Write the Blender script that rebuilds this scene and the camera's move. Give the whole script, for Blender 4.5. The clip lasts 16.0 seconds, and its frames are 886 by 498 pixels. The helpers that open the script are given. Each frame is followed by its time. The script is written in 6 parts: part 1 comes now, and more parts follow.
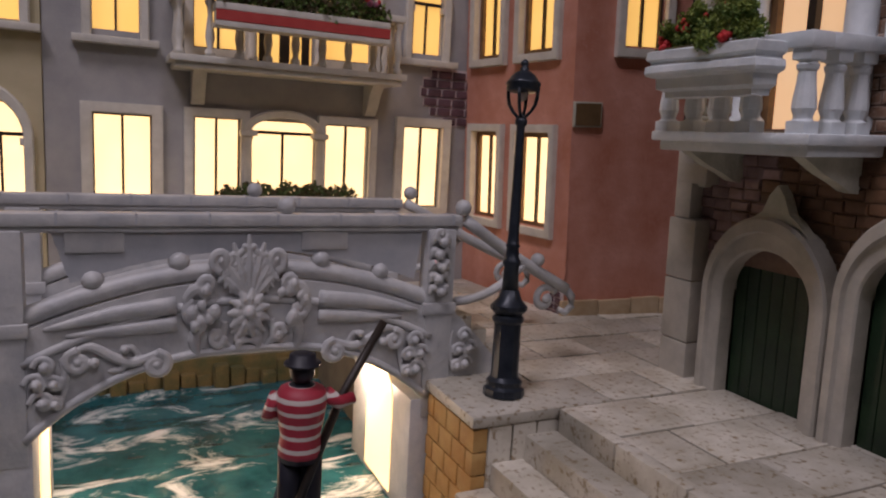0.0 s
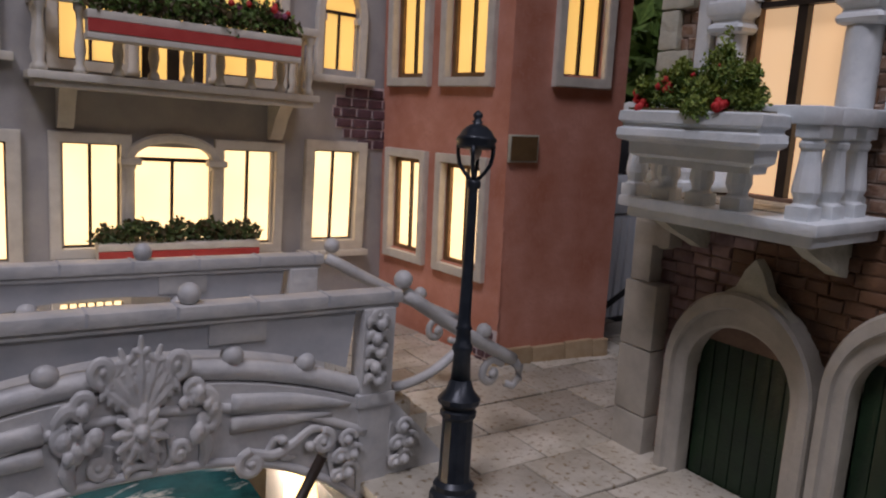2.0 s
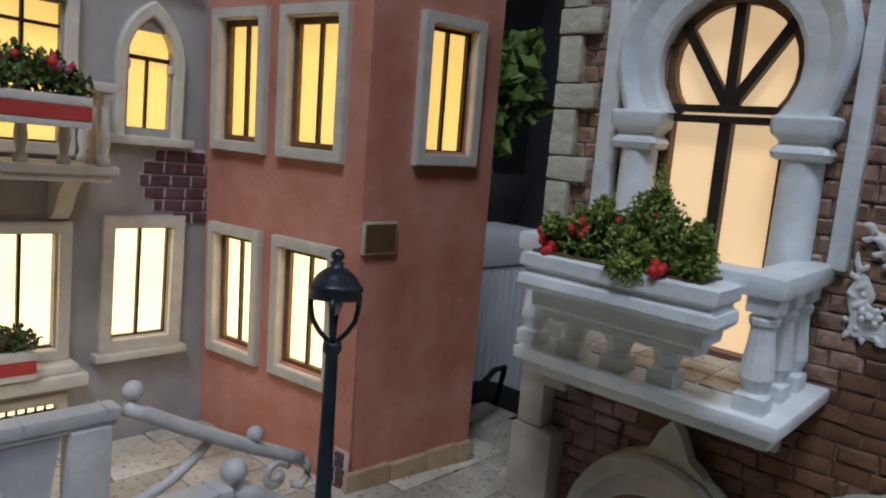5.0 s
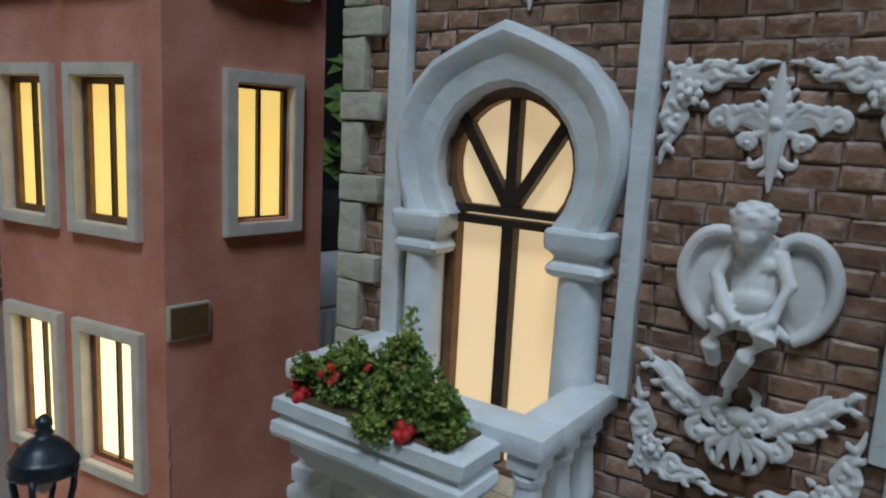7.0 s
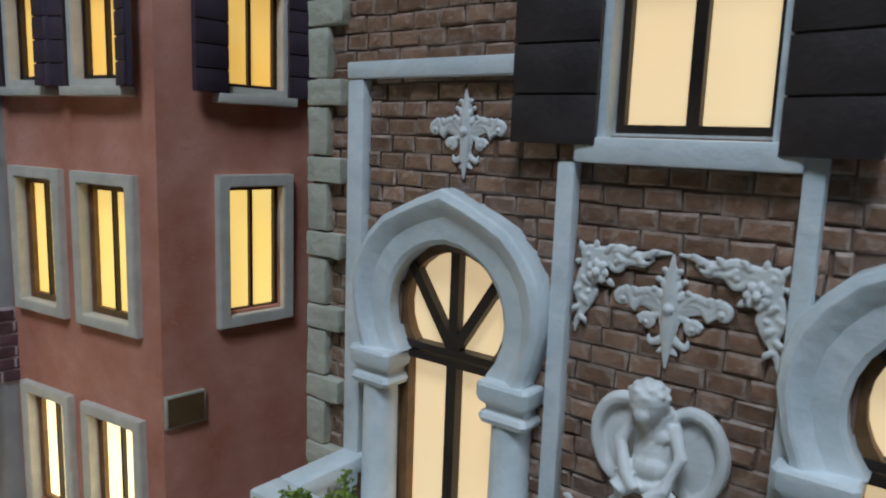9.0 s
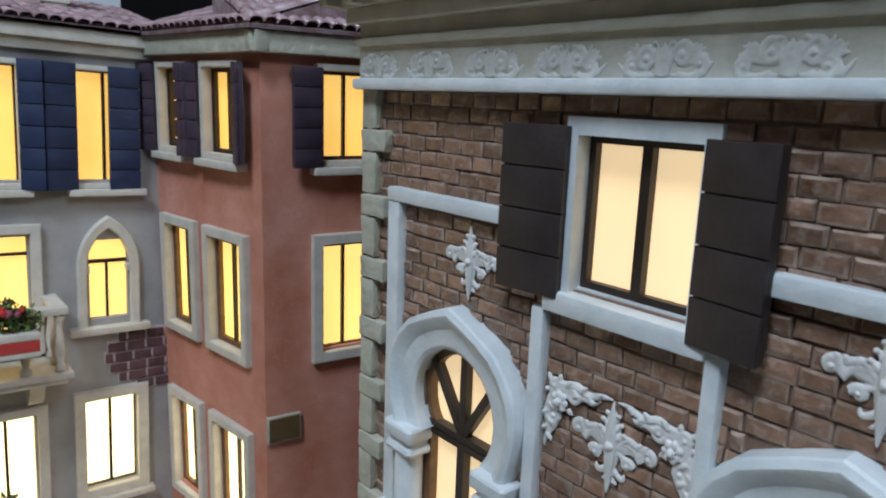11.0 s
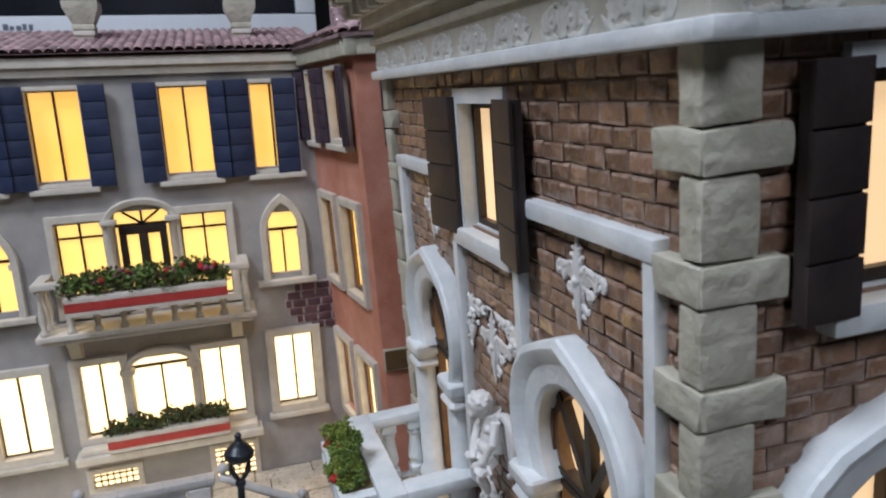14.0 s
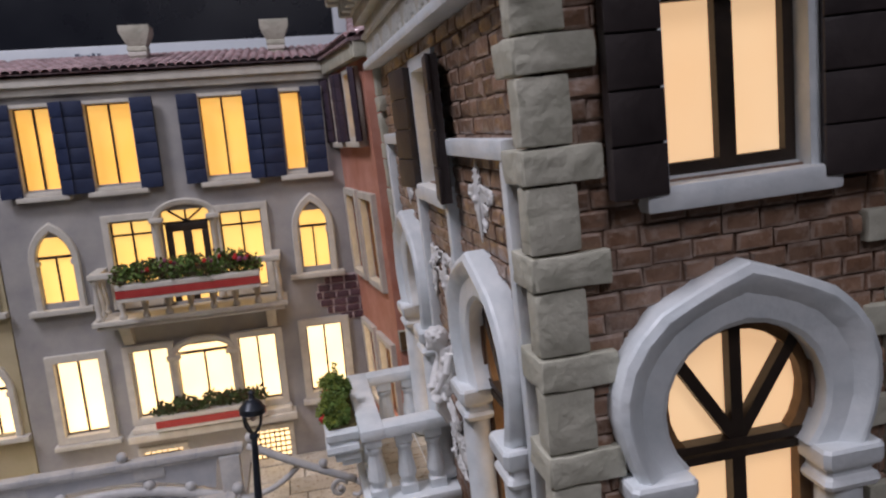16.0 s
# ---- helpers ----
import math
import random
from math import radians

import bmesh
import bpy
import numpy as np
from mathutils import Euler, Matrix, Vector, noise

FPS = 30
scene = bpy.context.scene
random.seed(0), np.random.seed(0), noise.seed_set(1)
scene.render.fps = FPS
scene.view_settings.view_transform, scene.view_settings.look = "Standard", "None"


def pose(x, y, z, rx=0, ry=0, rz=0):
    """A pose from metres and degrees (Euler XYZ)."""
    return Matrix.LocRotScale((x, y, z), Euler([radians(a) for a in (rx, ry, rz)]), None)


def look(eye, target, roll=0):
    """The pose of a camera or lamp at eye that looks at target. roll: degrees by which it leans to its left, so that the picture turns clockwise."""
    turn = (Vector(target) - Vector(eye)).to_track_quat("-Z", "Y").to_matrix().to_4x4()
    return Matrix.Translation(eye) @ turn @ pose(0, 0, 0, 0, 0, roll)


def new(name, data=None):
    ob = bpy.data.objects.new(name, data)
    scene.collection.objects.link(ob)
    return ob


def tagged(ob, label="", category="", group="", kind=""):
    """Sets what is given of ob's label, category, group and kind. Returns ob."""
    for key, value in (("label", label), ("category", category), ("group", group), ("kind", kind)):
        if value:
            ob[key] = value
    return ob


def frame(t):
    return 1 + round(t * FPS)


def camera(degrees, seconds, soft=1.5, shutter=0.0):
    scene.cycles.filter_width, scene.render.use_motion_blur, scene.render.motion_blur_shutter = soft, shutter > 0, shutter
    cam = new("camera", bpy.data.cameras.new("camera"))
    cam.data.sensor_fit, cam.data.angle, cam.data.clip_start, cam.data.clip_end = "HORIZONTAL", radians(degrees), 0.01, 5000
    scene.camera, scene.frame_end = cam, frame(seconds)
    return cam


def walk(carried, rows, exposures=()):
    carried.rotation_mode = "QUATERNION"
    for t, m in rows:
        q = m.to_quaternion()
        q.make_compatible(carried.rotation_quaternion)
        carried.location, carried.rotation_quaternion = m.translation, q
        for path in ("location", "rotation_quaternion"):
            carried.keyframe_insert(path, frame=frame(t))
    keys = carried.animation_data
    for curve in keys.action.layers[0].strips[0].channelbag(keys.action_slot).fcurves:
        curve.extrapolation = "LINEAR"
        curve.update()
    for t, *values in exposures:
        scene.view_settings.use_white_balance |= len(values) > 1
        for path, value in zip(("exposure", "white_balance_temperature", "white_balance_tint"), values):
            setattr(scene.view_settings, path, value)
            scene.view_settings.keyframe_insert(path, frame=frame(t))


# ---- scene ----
cam = camera(64.35, 16.0, soft=2.0)
cam.data.dof.use_dof = True
cam.data.dof.focus_distance = 0.29
cam.data.dof.aperture_fstop = 32.0
PATH = [
    (0, (-0.0022, -0.0128, 0.1914), (0.2079, 0.4336, 0.1103), 2.24),
    (0.5, (-0.0019, 0.0005, 0.1982), (0.2195, 0.4409, 0.1139), 2.65),
    (1, (-0.0043, 0.0191, 0.1987), (0.2214, 0.4563, 0.1097), 2.71),
    (1.5, (-0.0037, 0.0389, 0.2089), (0.2416, 0.4660, 0.1229), 2.84),
    (2, (0.0046, 0.0513, 0.2232), (0.2818, 0.4575, 0.1330), 3.45),
    (2.5, (0.0102, 0.0557, 0.2333), (0.3075, 0.4461, 0.1374), 3.93),
    (3, (0.0202, 0.0696, 0.2428), (0.3337, 0.4478, 0.1498), 4.30),
    (3.2, (0.0253, 0.0766, 0.2463), (0.3454, 0.4496, 0.1552), 4.58),
    (5.3, (0.0498, 0.1237, 0.2669), (0.4263, 0.4443, 0.1930), 4.93),
    (5.5, (0.0558, 0.1216, 0.2712), (0.4387, 0.4345, 0.1973), 4.72),
    (6, (0.0735, 0.1177, 0.2807), (0.4686, 0.4145, 0.2044), 4.28),
    (6.5, (0.0881, 0.1155, 0.2887), (0.4899, 0.4018, 0.2077), 3.72),
    (7, (0.0956, 0.1094, 0.3008), (0.5013, 0.3922, 0.2266), 3.54),
    (7.5, (0.1034, 0.1051, 0.3119), (0.5094, 0.3879, 0.2400), 3.43),
    (8, (0.1023, 0.0954, 0.3251), (0.5072, 0.3812, 0.2591), 3.26),
    (8.5, (0.0988, 0.0879, 0.3366), (0.4970, 0.3834, 0.2726), 2.87),
    (9, (0.0983, 0.0813, 0.3486), (0.4917, 0.3817, 0.2786), 2.72),
    (9.5, (0.0968, 0.0732, 0.3644), (0.4856, 0.3806, 0.2985), 2.99),
    (9.7, (0.0951, 0.0694, 0.3702), (0.4768, 0.3847, 0.3000), 3.12),
    (11.8, (0.1373, -0.0037, 0.4221), (0.4066, 0.4015, 0.3071), 1.42),
    (12, (0.1477, -0.0092, 0.4230), (0.4057, 0.4013, 0.3010), 0.84),
    (12.5, (0.1604, -0.0344, 0.4268), (0.3859, 0.3942, 0.3027), -0.43),
    (13, (0.1662, -0.0568, 0.4258), (0.3672, 0.3846, 0.3041), -1.21),
    (13.5, (0.1786, -0.0770, 0.4222), (0.3515, 0.3773, 0.3049), -2.69),
    (14, (0.1848, -0.0991, 0.4104), (0.3300, 0.3659, 0.2975), -3.53),
    (14.5, (0.1954, -0.1155, 0.4034), (0.3208, 0.3573, 0.2996), -4.40),
    (15, (0.2067, -0.1296, 0.3953), (0.3172, 0.3482, 0.2980), -5.38),
    (15.5, (0.2163, -0.1436, 0.3893), (0.3190, 0.3374, 0.2993), -5.90),
    (16, (0.2178, -0.1525, 0.3805), (0.3173, 0.3295, 0.2921), -5.53),
]
walk(cam, [(t, look(eye, target, roll)) for t, eye, target, roll in PATH],
     [(0, -0.69, 6950, 35), (2.0, -0.6, 6700, 30), (3.2, -0.33, 6100, 21), (5.3, -0.36, 6150, 15), (7.0, -0.42, 5850, 8), (9.7, -0.29, 5750, 6), (12.0, 0.17, 6100, 13), (13.5, 0.11, 6300, 16), (15.0, -0.19, 6600, 23), (16, -0.24, 6750, 27)])

# ---- light ----
world = bpy.data.worlds.new("room_air")
world.use_nodes = True
world.node_tree.nodes["Background"].inputs[0].default_value = (0.62, 0.70, 0.85, 1)
world.node_tree.nodes["Background"].inputs[1].default_value = 0.125
scene.world = world


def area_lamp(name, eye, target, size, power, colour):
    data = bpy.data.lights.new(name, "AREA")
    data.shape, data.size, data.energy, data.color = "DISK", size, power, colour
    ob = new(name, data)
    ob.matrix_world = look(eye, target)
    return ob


def point_lamp(name, at, power, colour, radius):
    data = bpy.data.lights.new(name, "POINT")
    data.energy, data.color, data.shadow_soft_size = power, colour, radius
    ob = new(name, data)
    ob.location = at
    return ob


area_lamp("unseen_overhead_lamp", (-0.43, -0.05, 1.43), (0.2, 0.25, 0.2), 0.42, 13.2, (0.85, 0.93, 1.0))
# added fill lamp out of view; no second source is known
area_lamp("unseen_overhead_lamp", (0.2, -1.0, 1.45), (0.2, 0.2, 0.2), 0.6, 8.0, (0.85, 0.93, 1.0))

# ---- materials ----


def material(name, a, b=None, scale=60.0, rough=0.6, bump=0.0, bump_scale=400.0, metal=0.0, spread=0.0, fine=None, coat=0.0, deep=0.0006):
    """A surface of colours a to b in blotches of the given scale, with fine relief; spread varies it from piece to piece."""
    mat = bpy.data.materials.new(name)
    mat.use_nodes = True
    n, l = mat.node_tree.nodes, mat.node_tree.links
    sh = n["Principled BSDF"]
    sh.inputs["Roughness"].default_value, sh.inputs["Metallic"].default_value = rough, metal
    sh.inputs["Coat Weight"].default_value = coat
    b = b or tuple(c * 0.8 for c in a)
    co = n.new("ShaderNodeTexCoord")
    big = n.new("ShaderNodeTexNoise")
    big.inputs["Scale"].default_value, big.inputs["Detail"].default_value, big.inputs["Roughness"].default_value = scale, 6, 0.62
    l.new(co.outputs["Object"], big.inputs["Vector"])
    ramp = n.new("ShaderNodeValToRGB")
    ramp.color_ramp.elements[0].position, ramp.color_ramp.elements[1].position = 0.34, 0.66
    ramp.color_ramp.elements[0].color, ramp.color_ramp.elements[1].color = (*a, 1), (*b, 1)
    l.new(big.outputs["Fac"], ramp.inputs["Fac"])
    colour = ramp.outputs["Color"]
    small = n.new("ShaderNodeTexNoise")
    small.inputs["Scale"].default_value, small.inputs["Detail"].default_value = bump_scale, 5
    l.new(co.outputs["Object"], small.inputs["Vector"])
    if fine:
        mask = n.new("ShaderNodeMapRange")
        mask.inputs["From Min"].default_value, mask.inputs["From Max"].default_value = 0.55, 0.7
        l.new(small.outputs["Fac"], mask.inputs["Value"])
        mix = n.new("ShaderNodeMixRGB")
        l.new(mask.outputs["Result"], mix.inputs["Fac"])
        l.new(colour, mix.inputs["Color1"])
        mix.inputs["Color2"].default_value = (*fine, 1)
        colour = mix.outputs["Color"]
    if spread:
        info = n.new("ShaderNodeObjectInfo")
        geo = n.new("ShaderNodeNewGeometry")
        add = n.new("ShaderNodeMath")
        add.operation = "ADD"
        l.new(info.outputs["Random"], add.inputs[0]), l.new(geo.outputs["Random Per Island"], add.inputs[1])
        frac = n.new("ShaderNodeMath")
        frac.operation = "FRACT"
        l.new(add.outputs[0], frac.inputs[0])
        rng = n.new("ShaderNodeMapRange")
        rng.inputs["To Min"].default_value, rng.inputs["To Max"].default_value = 1 - spread, 1 + spread
        l.new(frac.outputs[0], rng.inputs["Value"])
        hsv = n.new("ShaderNodeHueSaturation")
        l.new(rng.outputs["Result"], hsv.inputs["Value"])
        l.new(colour, hsv.inputs["Color"])
        colour = hsv.outputs["Color"]
    l.new(colour, sh.inputs["Base Color"])
    if bump:
        bp = n.new("ShaderNodeBump")
        bp.inputs["Strength"].default_value, bp.inputs["Distance"].default_value = bump, deep
        l.new(small.outputs["Fac"], bp.inputs["Height"])
        l.new(bp.outputs["Normal"], sh.inputs["Normal"])
    rr = n.new("ShaderNodeMapRange")
    rr.inputs["To Min"].default_value, rr.inputs["To Max"].default_value = max(rough - 0.12, 0.02), min(rough + 0.15, 1)
    l.new(big.outputs["Fac"], rr.inputs["Value"])
    l.new(rr.outputs["Result"], sh.inputs["Roughness"])
    return mat


def glow(name, a, b, strength, scale=25.0):
    """Backlit translucent film, a little uneven."""
    mat = bpy.data.materials.new(name)
    mat.use_nodes = True
    n, l = mat.node_tree.nodes, mat.node_tree.links
    sh = n["Principled BSDF"]
    co = n.new("ShaderNodeTexCoord")
    tx = n.new("ShaderNodeTexNoise")
    tx.inputs["Scale"].default_value, tx.inputs["Detail"].default_value = scale, 3
    l.new(co.outputs["Object"], tx.inputs["Vector"])
    ramp = n.new("ShaderNodeValToRGB")
    ramp.color_ramp.elements[0].position, ramp.color_ramp.elements[1].position = 0.3, 0.7
    ramp.color_ramp.elements[0].color, ramp.color_ramp.elements[1].color = (*a, 1), (*b, 1)
    l.new(tx.outputs["Fac"], ramp.inputs["Fac"])
    sh.inputs["Base Color"].default_value = (*a, 1)
    l.new(ramp.outputs["Color"], sh.inputs["Emission Color"])
    sh.inputs["Emission Strength"].default_value = strength
    sh.inputs["Roughness"].default_value = 0.35
    return mat


GREY = material("grey_plaster", (0.30, 0.295, 0.30), (0.42, 0.405, 0.39), 26, 0.85, 0.25, 500)
YELLOW = material("ochre_plaster", (0.42, 0.36, 0.22), (0.52, 0.45, 0.30), 22, 0.85, 0.15, 700)
PINK = material("salmon_plaster", (0.49, 0.18, 0.11), (0.66, 0.32, 0.245), 26, 0.75, 0.35, 420, fine=(0.55, 0.25, 0.19))
WHITE = material("white_paint", (0.62, 0.68, 0.71), (0.78, 0.82, 0.84), 70, 0.42, 0.8, 190, deep=0.0008)
CREAM = material("cream_frame_paint", (0.56, 0.53, 0.47), (0.68, 0.65, 0.58), 90, 0.6, 0.15, 600)
PLASTER = material("white_casting_plaster", (0.70, 0.70, 0.69), (0.80, 0.80, 0.79), 120, 0.55, 0.3, 900)
FRIEZE = material("brushed_frieze_plaster", (0.54, 0.545, 0.51), (0.72, 0.73, 0.70), 150, 0.6, 0.4, 700)
BRIDGE = material("bridge_paint", (0.42, 0.43, 0.44), (0.60, 0.59, 0.57), 60, 0.42, 0.7, 220, deep=0.0008)
PANEL = material("grey_panel_paint", (0.40, 0.42, 0.45), (0.50, 0.51, 0.53), 60, 0.6, 0.2, 420)
BRICK = material("brown_brick", (0.19, 0.10, 0.06), (0.33, 0.20, 0.135), 110, 0.36, 1.0, 300, deep=0.001, spread=0.25, fine=(0.37, 0.26, 0.20), coat=0.35)
# pale brick rims: dry-brushed paint plus highlights put into the colour
BRICKEDGE = material("brushed_highlit_brick_edge", (0.21, 0.125, 0.085), (0.42, 0.32, 0.26), 240, 0.4, 0.8, 500, spread=0.2)
# brown stain, darkened further for the shade below the balcony
STAIN_SHADE = material("brown_stain_and_shade_brick", (0.09, 0.042, 0.022), (0.19, 0.095, 0.05), 60, 0.5, 0.8, 350)
PURPLE = material("purple_grey_brick", (0.20, 0.115, 0.11), (0.34, 0.23, 0.22), 90, 0.45, 0.8, 300, spread=0.2)
AGED = material("weathered_cream_paint", (0.38, 0.355, 0.31), (0.52, 0.49, 0.43), 60, 0.55, 0.3, 420)
MORTAR = material("brick_mortar", (0.16, 0.095, 0.065), (0.25, 0.16, 0.115), 80, 0.7, 0.4, 500)
REDBRICK = material("dark_red_brick", (0.075, 0.036, 0.045), (0.14, 0.07, 0.085), 90, 0.6, 0.5, 520, spread=0.2)
REDMORTAR = material("pale_brick_joint", (0.56, 0.46, 0.46), (0.68, 0.58, 0.57), 90, 0.8, 0.2, 520)
QUOIN = material("limestone", (0.41, 0.405, 0.325), (0.56, 0.545, 0.455), 70, 0.75, 1.0, 200, deep=0.0012)
STUCCO = material("grey_beige_stucco", (0.50, 0.49, 0.42), (0.65, 0.63, 0.56), 60, 0.75, 0.6, 260)
DARKWOOD = material("dark_window_bar", (0.018, 0.012, 0.009), (0.035, 0.022, 0.015), 120, 0.45, 0.3, 500)
BROWNWOOD = material("brown_window_jamb", (0.12, 0.06, 0.022), (0.22, 0.12, 0.05), 120, 0.5, 0.3, 500)
NAVY = material("navy_shutter", (0.012, 0.022, 0.062), (0.022, 0.036, 0.088), 90, 0.55, 0.2, 500)
PLUM = material("plum_shutter", (0.042, 0.028, 0.045), (0.065, 0.044, 0.066), 90, 0.55, 0.2, 500)
UMBER = material("dark_brown_shutter", (0.028, 0.021, 0.022), (0.045, 0.034, 0.034), 90, 0.5, 0.3, 500)
GREEN = material("green_door", (0.005, 0.02, 0.009), (0.014, 0.042, 0.017), 60, 0.4, 0.4, 500)
ROOF = material("roof_tile", (0.22, 0.10, 0.10), (0.48, 0.38, 0.40), 90, 0.45, 0.6, 400, spread=0.35, coat=0.3)
STONE = material("pavement_stone", (0.42, 0.38, 0.30), (0.62, 0.58, 0.50), 38, 0.42, 0.7, 300, spread=0.2, fine=(0.26, 0.185, 0.10))
JOINT = material("pavement_joint", (0.11, 0.085, 0.055), (0.17, 0.135, 0.09), 60, 0.8, 0.4, 400)
TAN = material("tan_base_stone", (0.40, 0.27, 0.15), (0.55, 0.42, 0.27), 60, 0.6, 0.7, 260)
QUAY = material("orange_lit_quay_stone", (0.42, 0.20, 0.05), (0.55, 0.33, 0.12), 60, 0.6, 0.6, 300)
MOSS = material("mossy_stone", (0.05, 0.06, 0.02), (0.16, 0.11, 0.04), 70, 0.8, 0.8, 300)
IRON = material("blue_black_iron", (0.012, 0.017, 0.026), (0.03, 0.038, 0.05), 90, 0.35, 0.15, 500, metal=0.3)
RED = material("red_band", (0.42, 0.035, 0.03), (0.50, 0.06, 0.05), 90, 0.55, 0.2, 500)
FOIL = material("leaf_green", (0.08, 0.165, 0.035), (0.20, 0.31, 0.075), 160, 0.6, 0.2, 700, spread=0.35)
BRIGHTGREEN = material("bright_green_paint", (0.012, 0.13, 0.035), (0.03, 0.22, 0.07), 60, 0.3, 0.4, 500)
FOILB = material("sprig_yellow_green", (0.15, 0.22, 0.035), (0.26, 0.32, 0.06), 160, 0.6, 0.2, 700, spread=0.3)
FOILM = material("dark_ivy_green", (0.035, 0.075, 0.02), (0.10, 0.15, 0.045), 160, 0.55, 0.2, 700, spread=0.35)
FOILD = material("dried_brown_foliage", (0.06, 0.055, 0.02), (0.12, 0.085, 0.035), 160, 0.7, 0.2, 700, spread=0.35)
PETAL = material("red_flower", (0.45, 0.012, 0.012), (0.60, 0.03, 0.03), 120, 0.6, 0.4, 900)
PETALP = material("mauve_flower", (0.22, 0.05, 0.11), (0.34, 0.10, 0.17), 120, 0.6, 0.4, 900)
BRASS = material("brown_brass_plaque", (0.10, 0.06, 0.025), (0.15, 0.09, 0.04), 90, 0.45, 0.2, 500)
TABLE = material("table_top", (0.10, 0.085, 0.07), (0.14, 0.12, 0.10), 20, 0.5, 0.1, 300)
ROOMWALL = material("room_wall_paint", (0.22, 0.22, 0.23), (0.26, 0.26, 0.27), 3, 0.9)
SCREEN = material("black_screen", (0.004, 0.005, 0.010), (0.006, 0.008, 0.014), 8, 0.25)
BEZEL = material("white_bezel", (0.62, 0.68, 0.74), (0.70, 0.75, 0.80), 20, 0.4)
DARK = material("dark_fabric", (0.008, 0.008, 0.010), (0.014, 0.014, 0.016), 30, 0.8)
GREYPOT = material("grey_cover", (0.54, 0.57, 0.60), (0.64, 0.66, 0.68), 20, 0.6)
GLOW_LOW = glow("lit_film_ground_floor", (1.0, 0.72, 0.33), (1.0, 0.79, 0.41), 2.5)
GLOW_MID = glow("lit_film_first_floor", (1.0, 0.62, 0.15), (1.0, 0.70, 0.20), 1.2)
GLOW_TOP = glow("lit_film_top_floor", (1.0, 0.54, 0.10), (1.0, 0.62, 0.16), 0.92)
GLOW_BRICK = glow("lit_film_brick_house", (1.0, 0.68, 0.35), (1.0, 0.75, 0.42), 0.78)

# ---- mesh tools: lengths in centimetres ----
WORLD = {}


def thing(name, m, label, category, group="", kind=""):
    ob = new(name)
    ob.empty_display_size = 0.01
    ob.matrix_basis = m
    WORLD[ob] = m.copy()
    return tagged(ob, label, category, group, kind)


def mesh_of(bm, smooth=False, angle=0.42):
    bmesh.ops.transform(bm, matrix=Matrix.Scale(0.01, 4), verts=bm.verts)
    bmesh.ops.recalc_face_normals(bm, faces=bm.faces)
    me = bpy.data.meshes.new("mesh")
    bm.to_mesh(me)
    bm.free()
    me.shade_smooth()
    if not smooth:
        me.set_sharp_from_angle(angle=angle)
    return me


def part(name, bm, mat, parent, label="", m=None, smooth=False, kind=""):
    me = bm if isinstance(bm, bpy.types.Mesh) else mesh_of(bm, smooth)
    if not me.materials:
        me.materials.append(mat)
    ob = new(name, me)
    m = WORLD[parent] if m is None else m
    ob.parent = parent
    ob.matrix_parent_inverse = WORLD[parent].inverted()
    ob.matrix_basis = m
    WORLD[ob] = m.copy()
    return tagged(ob, label, kind=kind)


def solo(name, bm, mat, m, label, category, group="", kind="", smooth=False):
    me = mesh_of(bm, smooth)
    me.materials.append(mat)
    ob = new(name, me)
    ob.matrix_basis = m
    WORLD[ob] = m.copy()
    return tagged(ob, label, category, group, kind)


def cm(x, y, z, rx=0, ry=0, rz=0):
    return pose(x / 100, y / 100, z / 100, rx, ry, rz)


def box(bm, x0, x1, y0, y1, z0, z1, bev=0.0, m=None):
    made = bmesh.ops.create_cube(bm, size=1)["verts"]
    for v in made:
        v.co = Vector((x0 + (v.co.x + 0.5) * (x1 - x0), y0 + (v.co.y + 0.5) * (y1 - y0), z0 + (v.co.z + 0.5) * (z1 - z0)))
    if bev:
        edges = {e for v in made for e in v.link_edges}
        out = bmesh.ops.bevel(bm, geom=list(edges), offset=bev, segments=2, affect="EDGES", profile=0.6)
        made = out["verts"]
        made = list({v for f in out["faces"] for v in f.verts} | set(made))
    if m is not None:
        linked = set()
        stack = list(made)
        while stack:
            v = stack.pop()
            if v in linked:
                continue
            linked.add(v)
            stack += [e.other_vert(v) for e in v.link_edges]
        bmesh.ops.transform(bm, matrix=m, verts=list(linked))
    return bm


def boxes(*rows, bev=0.0):
    bm = bmesh.new()
    for r in rows:
        box(bm, *r, bev=bev)
    return bm


def prism(bm, pts, y0, y1):
    """A flat outline in x and z, given depth from y0 to y1."""
    a = [bm.verts.new((x, y0, z)) for x, z in pts]
    b = [bm.verts.new((x, y1, z)) for x, z in pts]
    bm.faces.new(a), bm.faces.new(b[::-1])
    for i in range(len(pts)):
        j = (i + 1) % len(pts)
        bm.faces.new((a[i], b[i], b[j], a[j]))
    return bm


def lathe(bm, profile, at=(0, 0, 0), segs=16):
    """A turned shape: rows of radius and height."""
    rings = []
    for r, z in profile:
        rings.append([bm.verts.new((at[0] + r * math.cos(2 * math.pi * k / segs), at[1] + r * math.sin(2 * math.pi * k / segs), at[2] + z)) for k in range(segs)])
    for p, q in zip(rings, rings[1:]):
        for k in range(segs):
            bm.faces.new((p[k], p[(k + 1) % segs], q[(k + 1) % segs], q[k]))
    bm.faces.new(rings[0][::-1]), bm.faces.new(rings[-1])
    return bm


